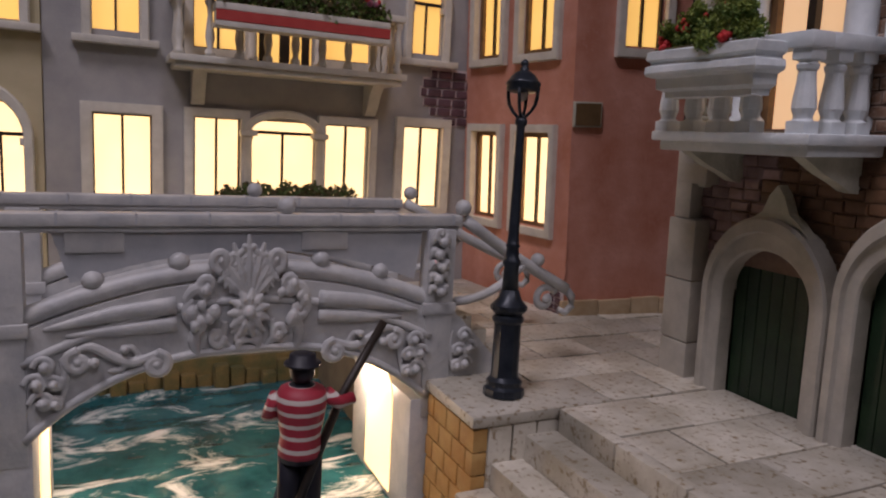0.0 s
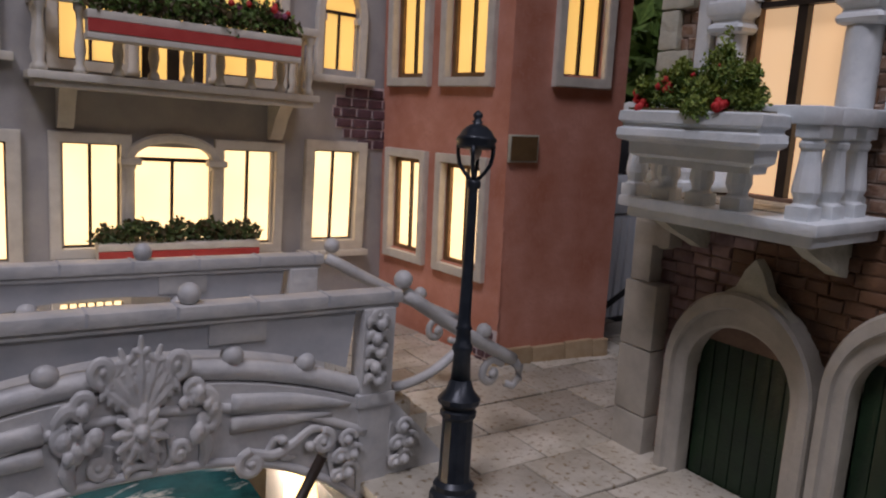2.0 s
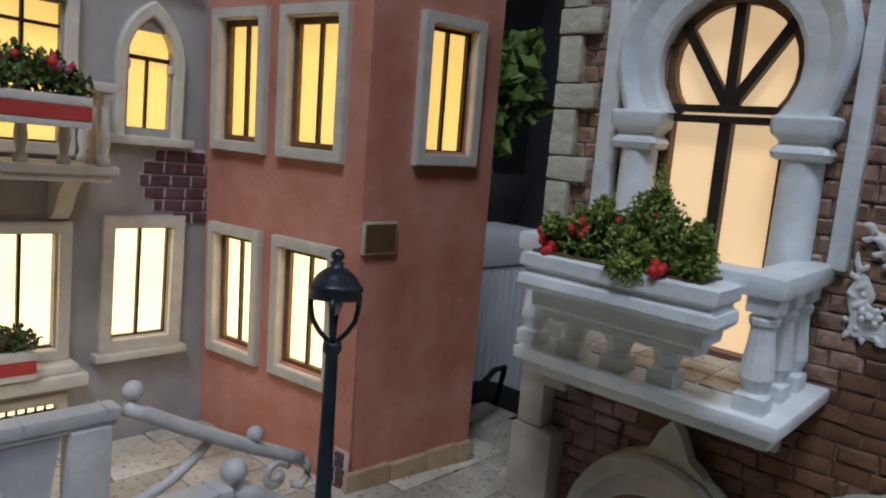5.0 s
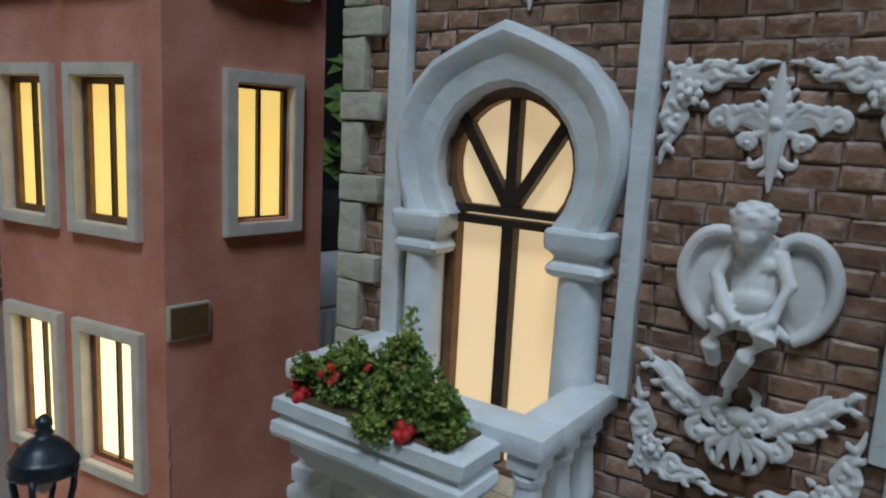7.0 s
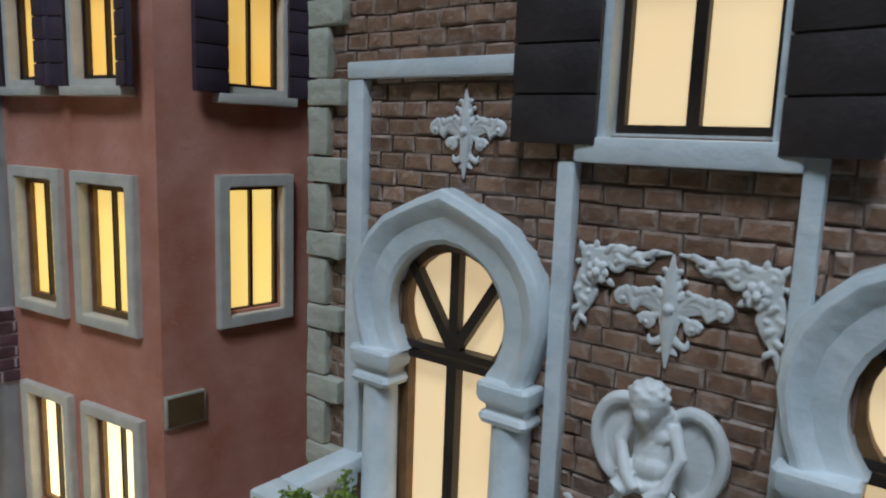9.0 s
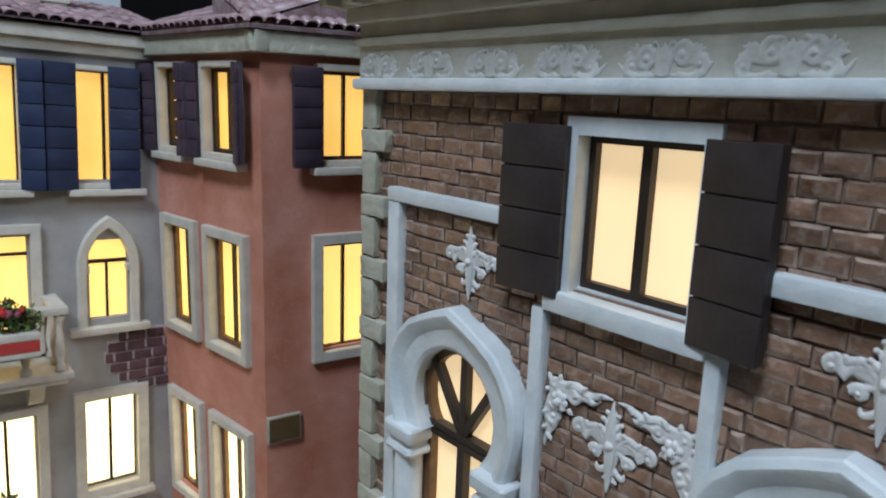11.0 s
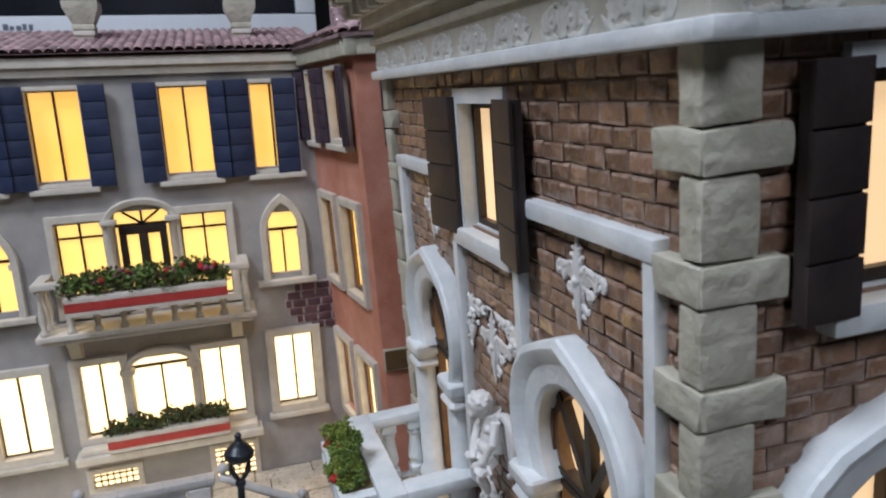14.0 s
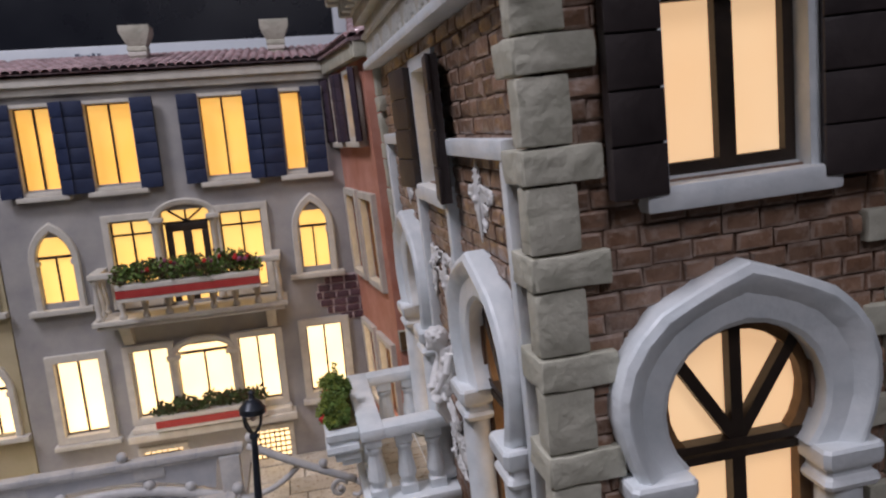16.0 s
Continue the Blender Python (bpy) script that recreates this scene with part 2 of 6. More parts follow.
def tube(bm, pts, r, segs=8, taper=1.0):
    """A round bar along a line of points; taper: the last radius against the first."""
    pts = [Vector(p) for p in pts]
    rings, up = [], Vector((0.31, 0.17, 0.93))
    for i, p in enumerate(pts):
        d = (pts[min(i + 1, len(pts) - 1)] - pts[max(i - 1, 0)]).normalized()
        a = d.cross(up).normalized()
        b = d.cross(a)
        rr = r * (1 + (taper - 1) * i / (len(pts) - 1))
        rings.append([bm.verts.new(p + rr * (math.cos(2 * math.pi * k / segs) * a + math.sin(2 * math.pi * k / segs) * b)) for k in range(segs)])
    for p, q in zip(rings, rings[1:]):
        for k in range(segs):
            bm.faces.new((p[k], p[(k + 1) % segs], q[(k + 1) % segs], q[k]))
    bm.faces.new(rings[0][::-1]), bm.faces.new(rings[-1])
    return bm


def ball(bm, at, r, squash=(1, 1, 1), segs=12):
    bmesh.ops.create_uvsphere(bm, u_segments=segs, v_segments=max(6, segs * 2 // 3), radius=r, matrix=Matrix.Translation(at) @ Matrix.Diagonal((*squash, 1)))
    return bm


def wall_mesh(u0, u1, z0, z1, thick, holes=()):
    """An upright wall from y = 0 to thick, with square openings through it."""
    us = sorted({u0, u1, *[h[0] for h in holes], *[h[1] for h in holes]})
    zs = sorted({z0, z1, *[h[2] for h in holes], *[h[3] for h in holes]})
    us, zs = [u for u in us if u0 <= u <= u1], [z for z in zs if z0 <= z <= z1]
    bm = bmesh.new()
    solid = lambda i, j: 0 <= i < len(us) - 1 and 0 <= j < len(zs) - 1 and not any(
        h[0] <= (us[i] + us[i + 1]) / 2 <= h[1] and h[2] <= (zs[j] + zs[j + 1]) / 2 <= h[3] for h in holes)
    made = {}

    def v(x, y, z):
        if (x, y, z) not in made:
            made[x, y, z] = bm.verts.new((x, y, z))
        return made[x, y, z]
    for i in range(len(us) - 1):
        for j in range(len(zs) - 1):
            if not solid(i, j):
                continue
            a, b, c, d = us[i], us[i + 1], zs[j], zs[j + 1]
            for y in (0, thick):
                bm.faces.new((v(a, y, c), v(b, y, c), v(b, y, d), v(a, y, d)))
            for di, dj, p, q in ((-1, 0, (a, c), (a, d)), (1, 0, (b, c), (b, d)), (0, -1, (a, c), (b, c)), (0, 1, (a, d), (b, d))):
                if not solid(i + di, j + dj):
                    bm.faces.new((v(p[0], 0, p[1]), v(q[0], 0, q[1]), v(q[0], thick, q[1]), v(p[0], thick, p[1])))
    return bm


# ---- the axes of the facades: x along the wall, y into it, z up ----
FB, FG = pose(0, 0, 0, 0, -1.1, 0), pose(0, 0, 0, 0, 1.1, 0)
G = FG @ cm(0, 53.4, 0)
PR = FB @ cm(29.18, 40.13, 0, 0, 0, -7)
PL = FB @ cm(29.18 + 13 * math.cos(radians(97)), 40.13 + 13 * math.sin(radians(97)), 0, 0, 0, -83)
B1 = FB @ cm(28.7, 26.2, 0, 0, 0, -90)
B2 = FB @ cm(28.2, 1.95, 0, 0, 0, -3)
GROUND = 7.0

# ---- ground, water and banks ----
solo("table", boxes((-150, 150, -120, 140, -12, -5.0), bev=0.5), TABLE, Matrix(), "dark brown table top under the model town", "table", kind="structure")


def water_surface():
    nx, ny = 90, 110
    x0, x1, y0, y1 = -26.0, 17.0, 2.0, 53.6
    bm = bmesh.new()
    grid = []
    for i in range(nx + 1):
        row = []
        for j in range(ny + 1):
            x, y = x0 + (x1 - x0) * i / nx, y0 + (y1 - y0) * j / ny
            p = Vector((x * 0.16, y * 0.30, 0.0))
            h = 0.55 * noise.noise(p) + 0.30 * noise.noise(p * 2.7) + 0.16 * noise.noise(p * 6.5)
            row.append(bm.verts.new((x, y, -0.5 + 0.55 * h)))
        grid.append(row)
    for i in range(nx):
        for j in range(ny):
            bm.faces.new((grid[i][j], grid[i + 1][j], grid[i + 1][j + 1], grid[i][j + 1]))
    mat = material("canal_water", (0.004, 0.055, 0.07), (0.018, 0.15, 0.175), 35, 0.12, 0.5, 160)
    n, l = mat.node_tree.nodes, mat.node_tree.links
    sh = n["Principled BSDF"]
    co = n.new("ShaderNodeTexCoord")
    mp = n.new("ShaderNodeMapping")
    mp.inputs["Scale"].default_value = (9, 22, 9)
    foam = n.new("ShaderNodeTexNoise")
    foam.inputs["Scale"].default_value, foam.inputs["Detail"].default_value, foam.inputs["Distortion"].default_value = 1.6, 9, 0.9
    foam.inputs["Roughness"].default_value = 0.68
    l.new(co.outputs["Object"], mp.inputs["Vector"]), l.new(mp.outputs["Vector"], foam.inputs["Vector"])
    rng = n.new("ShaderNodeMapRange")
    rng.inputs["From Min"].default_value, rng.inputs["From Max"].default_value = 0.50, 0.60
    sep = n.new("ShaderNodeSeparateXYZ")
    near = n.new("ShaderNodeMapRange")
    near.inputs["From Min"].default_value, near.inputs["From Max"].default_value = 0.20, 0.42
    near.inputs["To Min"].default_value, near.inputs["To Max"].default_value = 0.085, -0.03
    total = n.new("ShaderNodeMath")
    l.new(co.outputs["Object"], sep.inputs[0]), l.new(sep.outputs["Y"], near.inputs["Value"])
    l.new(foam.outputs["Fac"], total.inputs[0]), l.new(near.outputs["Result"], total.inputs[1])
    l.new(total.outputs[0], rng.inputs["Value"])
    mix = n.new("ShaderNodeMixRGB")
    mix.inputs["Color2"].default_value = (0.75, 0.82, 0.84, 1)
    old = sh.inputs["Base Color"].links[0].from_socket
    l.new(rng.outputs["Result"], mix.inputs["Fac"]), l.new(old, mix.inputs["Color1"]), l.new(mix.outputs["Color"], sh.inputs["Base Color"])
    return solo("water", bm, mat, FG, "turquoise resin canal water with white foam streaks", "water", kind="structure", smooth=True)


water_surface()

# the bank on which the lamp and the houses stand, with the stairs cut out of its front
pavement = solo("pavement", boxes((18.4, 43.5, -12, 25.0, -5, GROUND - 0.12), (14.2, 43.5, 25.0, 62, -5, GROUND - 0.12)), JOINT, FG,
                "sandy joint bed under the stone paving", "pavement", kind="structure")
solo("bank", boxes((-70, -6.2, -12, 62, -5, GROUND - 0.3)), JOINT, FG, "stone canal bank beyond the bridge", "bank", kind="structure")
steps = thing("stone_steps", FG @ cm(16, 20, -4), "worn beige stone steps down to the canal", "steps", kind="structure")
for k in range(4):
    x1 = 18.3 - 1.75 * k
    part("step", boxes((x1 - 1.75, x1 - 0.02, 6, 24.9, -4.9, GROUND - 1.15 * (k + 1)), bev=0.15), STONE, steps, m=FG)
kerb = thing("kerb", FG @ cm(18.3, 11, 6), "pale stone kerb along the top of the steps", "kerb", kind="structure")
for k in range(7):
    part("kerb_stone", boxes((18.18, 18.9, -4 + k * 4.1, 0.02 + k * 4.1, GROUND - 1.25, GROUND + 0.03), bev=0.12), STONE, kerb, m=FG)
quay = thing("quay_wall", FG @ cm(14, 28, -4), "orange-lit squared stone quay wall", "quay wall", kind="structure")
part("coping", boxes((13.7, 18.6, 24.75, 30.2, GROUND - 0.55, GROUND + 0.02), bev=0.15), STONE, quay, m=FG)
# canal-side blocks carry the orange light on them in their base colour
for r in range(6):
    for c in range(4):
        w, off = 1.45, 0.7 * (r % 2)
        y0 = 24.9 + c * w - off
        a, b = max(y0, 24.9), min(y0 + w - 0.08, 30.2)
        if b - a > 0.2:
            part("stone_block", boxes((13.85, 14.6, a, b, GROUND - 0.62 - 1.12 * (r + 1), GROUND - 0.68 - 1.12 * r), bev=0.08), QUAY, quay, m=FG)
for k, x in enumerate((14.6, 15.9, 17.2)):
    part("stone_block", boxes((x, x + 1.22, 24.82, 25.4, -3, GROUND - 0.6), bev=0.08), STONE, quay, m=FG)

# ---- windows ----


def ring(u0, u1, z0, z1, w, y0, y1, bev=0.06):
    """A square frame in one piece."""
    bm = bmesh.new()
    loops = [[bm.verts.new((x, y, z)) for x, z in ((a, c), (b, c), (b, d), (a, d))] for y in (y0, y1) for a, b, c, d in ((u0, u1, z0, z1), (u0 + w, u1 - w, z0 + w, z1 - w))]
    fo, fi, bo, bi = loops
    for k in range(4):
        n = (k + 1) % 4
        for p, q in ((fo, fi), (fi, bi), (bi, bo), (bo, fo)):
            bm.faces.new((p[k], p[n], q[n], q[k]))
    if bev:
        bmesh.ops.bevel(bm, geom=[e for e in bm.edges if abs(e.verts[0].co.y - y0) < 1e-6 and abs(e.verts[1].co.y - y0) < 1e-6], offset=bev, segments=2, affect="EDGES")
    return bm


def square_window(house, m, u0, u1, z0, z1, pane, w=0.75, frame=None, proud=0.45, sill=True, bars=1, jamb=0.12, deep=0.55, wood=None):
    """A lit window: painted surround, dark bars, backlit panes."""
    win = part("window", ring(u0, u1, z0, z1, w, -proud, 0.2), frame or CREAM, house, m=m)
    a, b, c, d = u0 + w, u1 - w, z0 + w, z1 - w
    part("sash", ring(a, b, c, d, jamb, deep - 0.28, deep, bev=0), wood or DARKWOOD, win, "dark brown sash", m=m)
    step = (b - a) / (bars + 1)
    for k in range(1, bars + 1):
        part("glazing_bar", boxes((a + k * step - 0.09, a + k * step + 0.09, deep - 0.25, deep, c + jamb, d - jamb)), DARKWOOD, win, m=m)
    for k in range(bars + 1):
        part("pane", boxes((a + k * step, a + (k + 1) * step, deep + 0.005, deep + 0.06, c, d)), pane, win, "glowing amber film", m=m)
    if sill:
        part("sill", boxes((u0 - 0.3, u1 + 0.3, -proud - 0.35, 0.1, z0 - 0.45, z0 + 0.02), bev=0.08), frame or CREAM, win, m=m)
    return win


def gothic(hw, z0, spring, top, n=8):
    """The outline of a pointed arch, from the left foot over the tip to the right foot."""
    left = [(-hw, z0)]
    big = hw * 1.9
    end = math.acos((big - hw) / big)
    for k in range(n + 1):
        a = end * k / n
        left.append((big - hw - big * math.cos(a) if k < n else 0.0, spring + (top - spring) * math.sin(a) / math.sin(end)))
    return left + [(-x, z) for x, z in left[-2::-1]]


def rounded(hw, z0, spring, top, n=9):
    left = [(-hw, z0)] + [(-hw * math.cos(k / n * math.pi / 2), spring + (top - spring) * math.sin(k / n * math.pi / 2)) for k in range(n + 1)]
    return left + [(-x, z) for x, z in left[-2::-1]]


def band(bm, outer, inner, levels):
    """A moulded surround between two outlines of equal count; levels: rows of share from outer to inner, and y."""
    rows = []
    for s, y in levels:
        rows.append([bm.verts.new((a[0] + (b[0] - a[0]) * s, y, a[1] + (b[1] - a[1]) * s)) for a, b in zip(outer, inner)])
    for p, q in zip(rows, rows[1:]):
        for k in range(len(p) - 1):
            bm.faces.new((p[k], p[k + 1], q[k + 1], q[k]))
    for k in (0, -1):
        bm.faces.new([r[k] for r in rows])
    return bm


def arched_window(house, m, u, hw, z0, spring, top, pane, w=0.75, pointed=True, sill=True, frame=None):
    form = gothic if pointed else rounded
    mm = m @ cm(u, 0, 0)
    outer, inner = form(hw, z0, spring, top), form(hw - w, z0, spring, top - w * (1.5 if pointed else 1.0))
    win = part("window", band(bmesh.new(), outer, inner, ((0, 0.1), (0, -0.35), (0.15, -0.45), (0.85, -0.4), (1, -0.3), (1, 0.5))), frame or CREAM, house, m=mm)
    part("pane", prism(bmesh.new(), form(hw - w + 0.02, z0, spring, top - w * 1.4), 0.50, 0.56), pane, win, "glowing amber film", m=mm)
    part("glazing_bar", boxes((-0.08, 0.08, 0.3, 0.5, z0, spring + 0.25)), DARKWOOD, win, m=mm)
    part("transom", boxes((-hw + w, hw - w, 0.28, 0.5, spring + 0.15, spring + 0.4)), DARKWOOD, win, m=mm)
    if pointed:
        for sx in (-1, 1):
            part("cusp", boxes((sx * (hw - w) - 0.22, sx * (hw - w) + 0.22, -0.25, 0.45, spring - 0.45, spring + 0.05), bev=0.06), frame or CREAM, win, m=mm)
    if sill:
        part("sill", boxes((-hw - 0.6, hw + 0.6, -0.8, 0.1, z0 - 0.5, z0), bev=0.08), frame or CREAM, win, m=mm)
    return win


def shutter(house, m, u, z0, z1, width, mat, angle=0.0, boards=4, proud=0.5, hinge_left=True, label=""):
    """A boarded shutter hinged at u."""
    mm = m @ cm(u, -proud, 0, 0, 0, angle)
    a, b = (0, width) if hinge_left else (-width, 0)
    sh = part("shutter", boxes((a + 0.05, b - 0.05, -0.14, 0.2, z0 + 0.05, z1 - 0.05)), mat, house, label, m=mm)
    h = (z1 - z0) / boards
    for k in range(boards):
        part("board", boxes((a, b, -0.24, -0.1, z0 + k * h + 0.03, z0 + (k + 1) * h - 0.03), bev=0.03), mat, sh, m=mm)
    return sh


def brick_patch(house, m, cells, bw=1.05, bh=0.52, mat=None):
    """A bare patch where the plaster has come off: an uneven cluster of dark bricks on a pale bed."""
    patch = None
    for r, (a, b, z) in enumerate(cells):
        bed = boxes((a - 0.08, b + 0.08, -0.05, 0.02, z - 0.05, z + bh + 0.06))
        if patch is None:
            patch = part("brick_patch", bed, REDMORTAR, house, "dark red bricks where plaster has fallen off", m=m)
        else:
            part("joint_bed", bed, REDMORTAR, patch, m=m)
        x = a - (bw * 0.5 if r % 2 else 0)
        while x < b - 0.15:
            x0, x1 = max(x, a), min(x + bw - 0.17, b)
            if x1 - x0 > 0.15:
                part("brick", boxes((x0, x1, -0.16, 0.0, z, z + bh - 0.13), bev=0.05), mat or REDBRICK, patch, m=m)
            x += bw


def tile_roof(house, m, u0, u1, z, back, rise, pitch=0.78, rows=6, over=1.1, name="roof"):
    """Barrel tiles in runs down a slope that rises from the eave."""
    length = math.hypot(back + over, rise)
    tilt = math.degrees(math.atan2(rise, back + over))
    deck = bmesh.new()
    prism(deck, [(u0, z), (u1, z), (u1, z + 0.25), (u0, z + 0.25)], -over, -over + 0.4)
    v = [deck.verts.new(p) for p in ((u0, -over, z + 0.2), (u1, -over, z + 0.2), (u1, back, z + rise + 0.2), (u0, back, z + rise + 0.2))]
    deck.faces.new(v)
    w = [deck.verts.new(p) for p in ((u0, -over, z), (u1, -over, z), (u1, back, z), (u0, back, z))]
    deck.faces.new(w[::-1])
    for k in range(4):
        deck.faces.new((v[k], v[(k + 1) % 4], w[(k + 1) % 4], w[k]))
    roof = part(name, deck, ROOF, house, "weathered red-mauve barrel-tile roof", m=m)
    tile = bmesh.new()
    tl, segs = length / rows * 1.12, 6
    a = [tile.verts.new((0.44 * math.cos(math.pi * k / segs), 0, 0.36 * math.sin(math.pi * k / segs))) for k in range(segs + 1)]
    b = [tile.verts.new((0.34 * math.cos(math.pi * k / segs), tl, 0.28 * math.sin(math.pi * k / segs))) for k in range(segs + 1)]
    c = [tile.verts.new((0.36 * math.cos(math.pi * k / segs), 0, 0.28 * math.sin(math.pi * k / segs))) for k in range(segs + 1)]
    for k in range(segs):
        tile.faces.new((a[k], a[k + 1], b[k + 1], b[k]))
        tile.faces.new((c[k], c[k + 1], a[k + 1], a[k]))
    me = mesh_of(tile, True)
    count = int((u1 - u0) / pitch)
    for i in range(count):
        for j in range(rows):
            jig = 0.06 * noise.noise(Vector((i * 1.7, j * 2.3, 4)))
            mm = m @ cm(u0 + (i + 0.5) * pitch + jig, -over - 0.12 + j * length / rows * math.cos(radians(tilt)), z + 0.22 + jig + j * length / rows * math.sin(radians(tilt)) + 0.1, tilt, 0, 4 * jig * 10)
            part("roof_tile", me, ROOF, roof, m=mm)
    return roof


# ---- grey house ----
grey = thing("grey_house", G @ cm(11, 0, 0), "grey plastered three-storey model town house with lit windows", "house")
GH = []
tri_low = [(4.9, 8.3), (8.9, 13.7), (14.3, 18.0)]
GH += [(-1.8, 1.95, 12.5, 19.6), (21.1, 24.55, 13.35, 20.0)] + [(a, b, 12.6, 19.7) for a, b in tri_low]
GH += [(-1.7, 1.2, 25.2, 31.2), (21.6, 24.1, 25.9, 31.4)] + [(4.7, 8.3, 24, 31.9), (9.2, 13.4, 24, 32.6), (14.2, 18.0, 24, 31.9)]
TOPW = [(-1.65, 1.5), (4.2, 8.0), (13.85, 17.75), (21.05, 24.6)]
GH += [(a, b, 35.5, 42.8) for a, b in TOPW]
GH += [(4.6, 8.2, 8.2, 9.7), (14.9, 18.3, 6.3, 10.0)]
part("wall", wall_mesh(-4.7, 28.4, 1.4, 45.0, 1.0, GH), GREY, grey, m=G)
part("back_wall", boxes((-4.7, 28.4, 14, 15, 1.4, 45.0)), GREY, grey, m=G)
part("plinth", boxes((-4.7, 28.4, -0.5, 0, -4, 1.6), bev=0.1), MOSS, grey, "dark mossy stones at the waterline", m=G)
for k in range(16):
    part("plinth_stone", boxes((-4.6 + k * 1.2, -3.5 + k * 1.2, -1.3 + 0.3 * (k % 3), -0.3, -1.5, 0.3 + 0.3 * ((k * 7) % 4)), bev=0.2), MOSS, grey, m=G)
for u0, u1, z0, z1 in ((-2.55, 2.7, 11.75, 20.35), (20.35, 25.3, 12.6, 20.75)):
    square_window(grey, G, u0, u1, z0, z1, GLOW_LOW, w=0.72)
# three-light windows with columns, ground and first floor
for floor, (z0, z1, top, glowing, cols) in enumerate(((12.6, 20.4, 20.6, GLOW_LOW, (8.6, 14.0)), (24.0, 32.7, 33.7, GLOW_MID, (8.8, 13.8)))):
    for u0, u1 in ((4.1, cols[0] + 0.1), (cols[1] - 0.1, 18.75)):
        square_window(grey, G, u0, u1, z0, z1, glowing, w=0.62, sill=False)
        if floor:
            part("transom", boxes((u0 + 0.63, u1 - 0.63, 0.2, 0.5, z1 - 2.05, z1 - 1.87)), DARKWOOD, grey, m=G)
    mid, hw = (cols[0] + cols[1]) / 2, (cols[1] - cols[0]) / 2 + 0.35
    spring = top - 1.75
    outer, inner = rounded(hw, spring - 0.05, spring, top), rounded(hw - 0.6, spring - 0.05, spring, top - 0.6)
    mm = G @ cm(mid, 0, 0)
    arch = part("window", band(bmesh.new(), outer, inner, ((0, 0.1), (0, -0.5), (0.2, -0.6), (0.8, -0.5), (1, -0.4), (1, 0.5))), CREAM, grey, m=mm)
    part("pane", prism(bmesh.new(), rounded(hw - 0.55, z0, spring, top - 0.55), 0.5, 0.56), glowing, arch, "glowing amber film", m=mm)
    fan = spring - 0.55 if floor else spring
    part("transom", boxes((-hw + 0.5, hw - 0.5, 0.25, 0.5, fan - 0.1, fan + 0.15)), DARKWOOD, arch, m=mm)
    part("glazing_bar", boxes((-0.09, 0.09, 0.25, 0.5, z0, fan)), DARKWOOD, arch, m=mm)
    if floor:
        for ang in (-54, 0, 54):
            part("glazing_bar", boxes((-0.09, 0.09, 0.25, 0.5, 0, 1.8)), DARKWOOD, arch, m=mm @ cm(0, 0, fan + 0.1, 0, ang, 0))
        part("door_leaf", boxes((-1.9, -1.3, 0.22, 0.45, z0, fan - 0.8), (1.3, 1.9, 0.22, 0.45, z0, fan - 0.8), (-0.38, 0.38, 0.22, 0.45, z0, fan - 0.8), (-1.9, 1.9, 0.21, 0.45, fan - 0.8, fan - 0.1), bev=0.04), DARKWOOD, arch, "dark wooden balcony door", m=mm)
    for u in cols:
        col = part("column", lathe(bmesh.new(), ((0.42, z0), (0.42, z0 + 0.3), (0.33, z0 + 0.45), (0.3, spring - 0.6), (0.38, spring - 0.5), (0.38, spring - 0.35), (0.32, spring - 0.3)), (u, -0.3, 0)), CREAM, grey, m=G, smooth=True)
        part("capital", boxes((u - 0.62, u + 0.62, -0.85, 0.1, spring - 0.3, spring + 0.12), bev=0.08), CREAM, col, m=G)
part("sill", boxes((3.8, 19.3, -1.9, 0.0, 11.4, 12.1), (4.2, 18.9, -1.5, 0.0, 12.1, 12.6), bev=0.1), CREAM, grey, m=G)
for u, hw, z0, sp, top in ((22.8, 2.0, 25.4, 29.6, 33.1), (-0.25, 2.1, 24.7, 29.1, 32.6)):
    arched_window(grey, G, u, hw, z0, sp, top, GLOW_MID, w=0.6)
for k, (u0, u1) in enumerate(TOPW):
    square_window(grey, G, u0 - 0.35, u1 + 0.35, 34.95, 42.95, GLOW_TOP, w=0.36, jamb=0.09)
for u, w, left, ang in ((-1.7, 1.7, False, 8), (1.55, 1.3, True, -25), (4.15, 1.6, False, 12), (8.1, 1.9, True, -6), (13.8, 1.8, False, 6), (17.8, 1.4, True, -22), (20.95, 1.9, False, 10), (24.85, 1.95, False, 2)):
    shutter(grey, G, u, 34.9, 43.0, w, NAVY, angle=ang, boards=6, hinge_left=left, label="navy blue boarded shutter")
part("cornice", boxes((-4.7, 28.4, -0.5, 0.1, 43.6, 44.3), (-4.7, 28.4, -0.9, 0.1, 44.3, 45.1), bev=0.1), CREAM, grey, m=G)
brick_patch(grey, G, ((24.6, 27.5, 20.3), (23.4, 27.7, 21.05), (22.8, 27.7, 21.8), (22.5, 27.7, 22.55), (22.7, 27.6, 23.3), (23.4, 26.7, 24.05)), bw=1.3, bh=0.75)
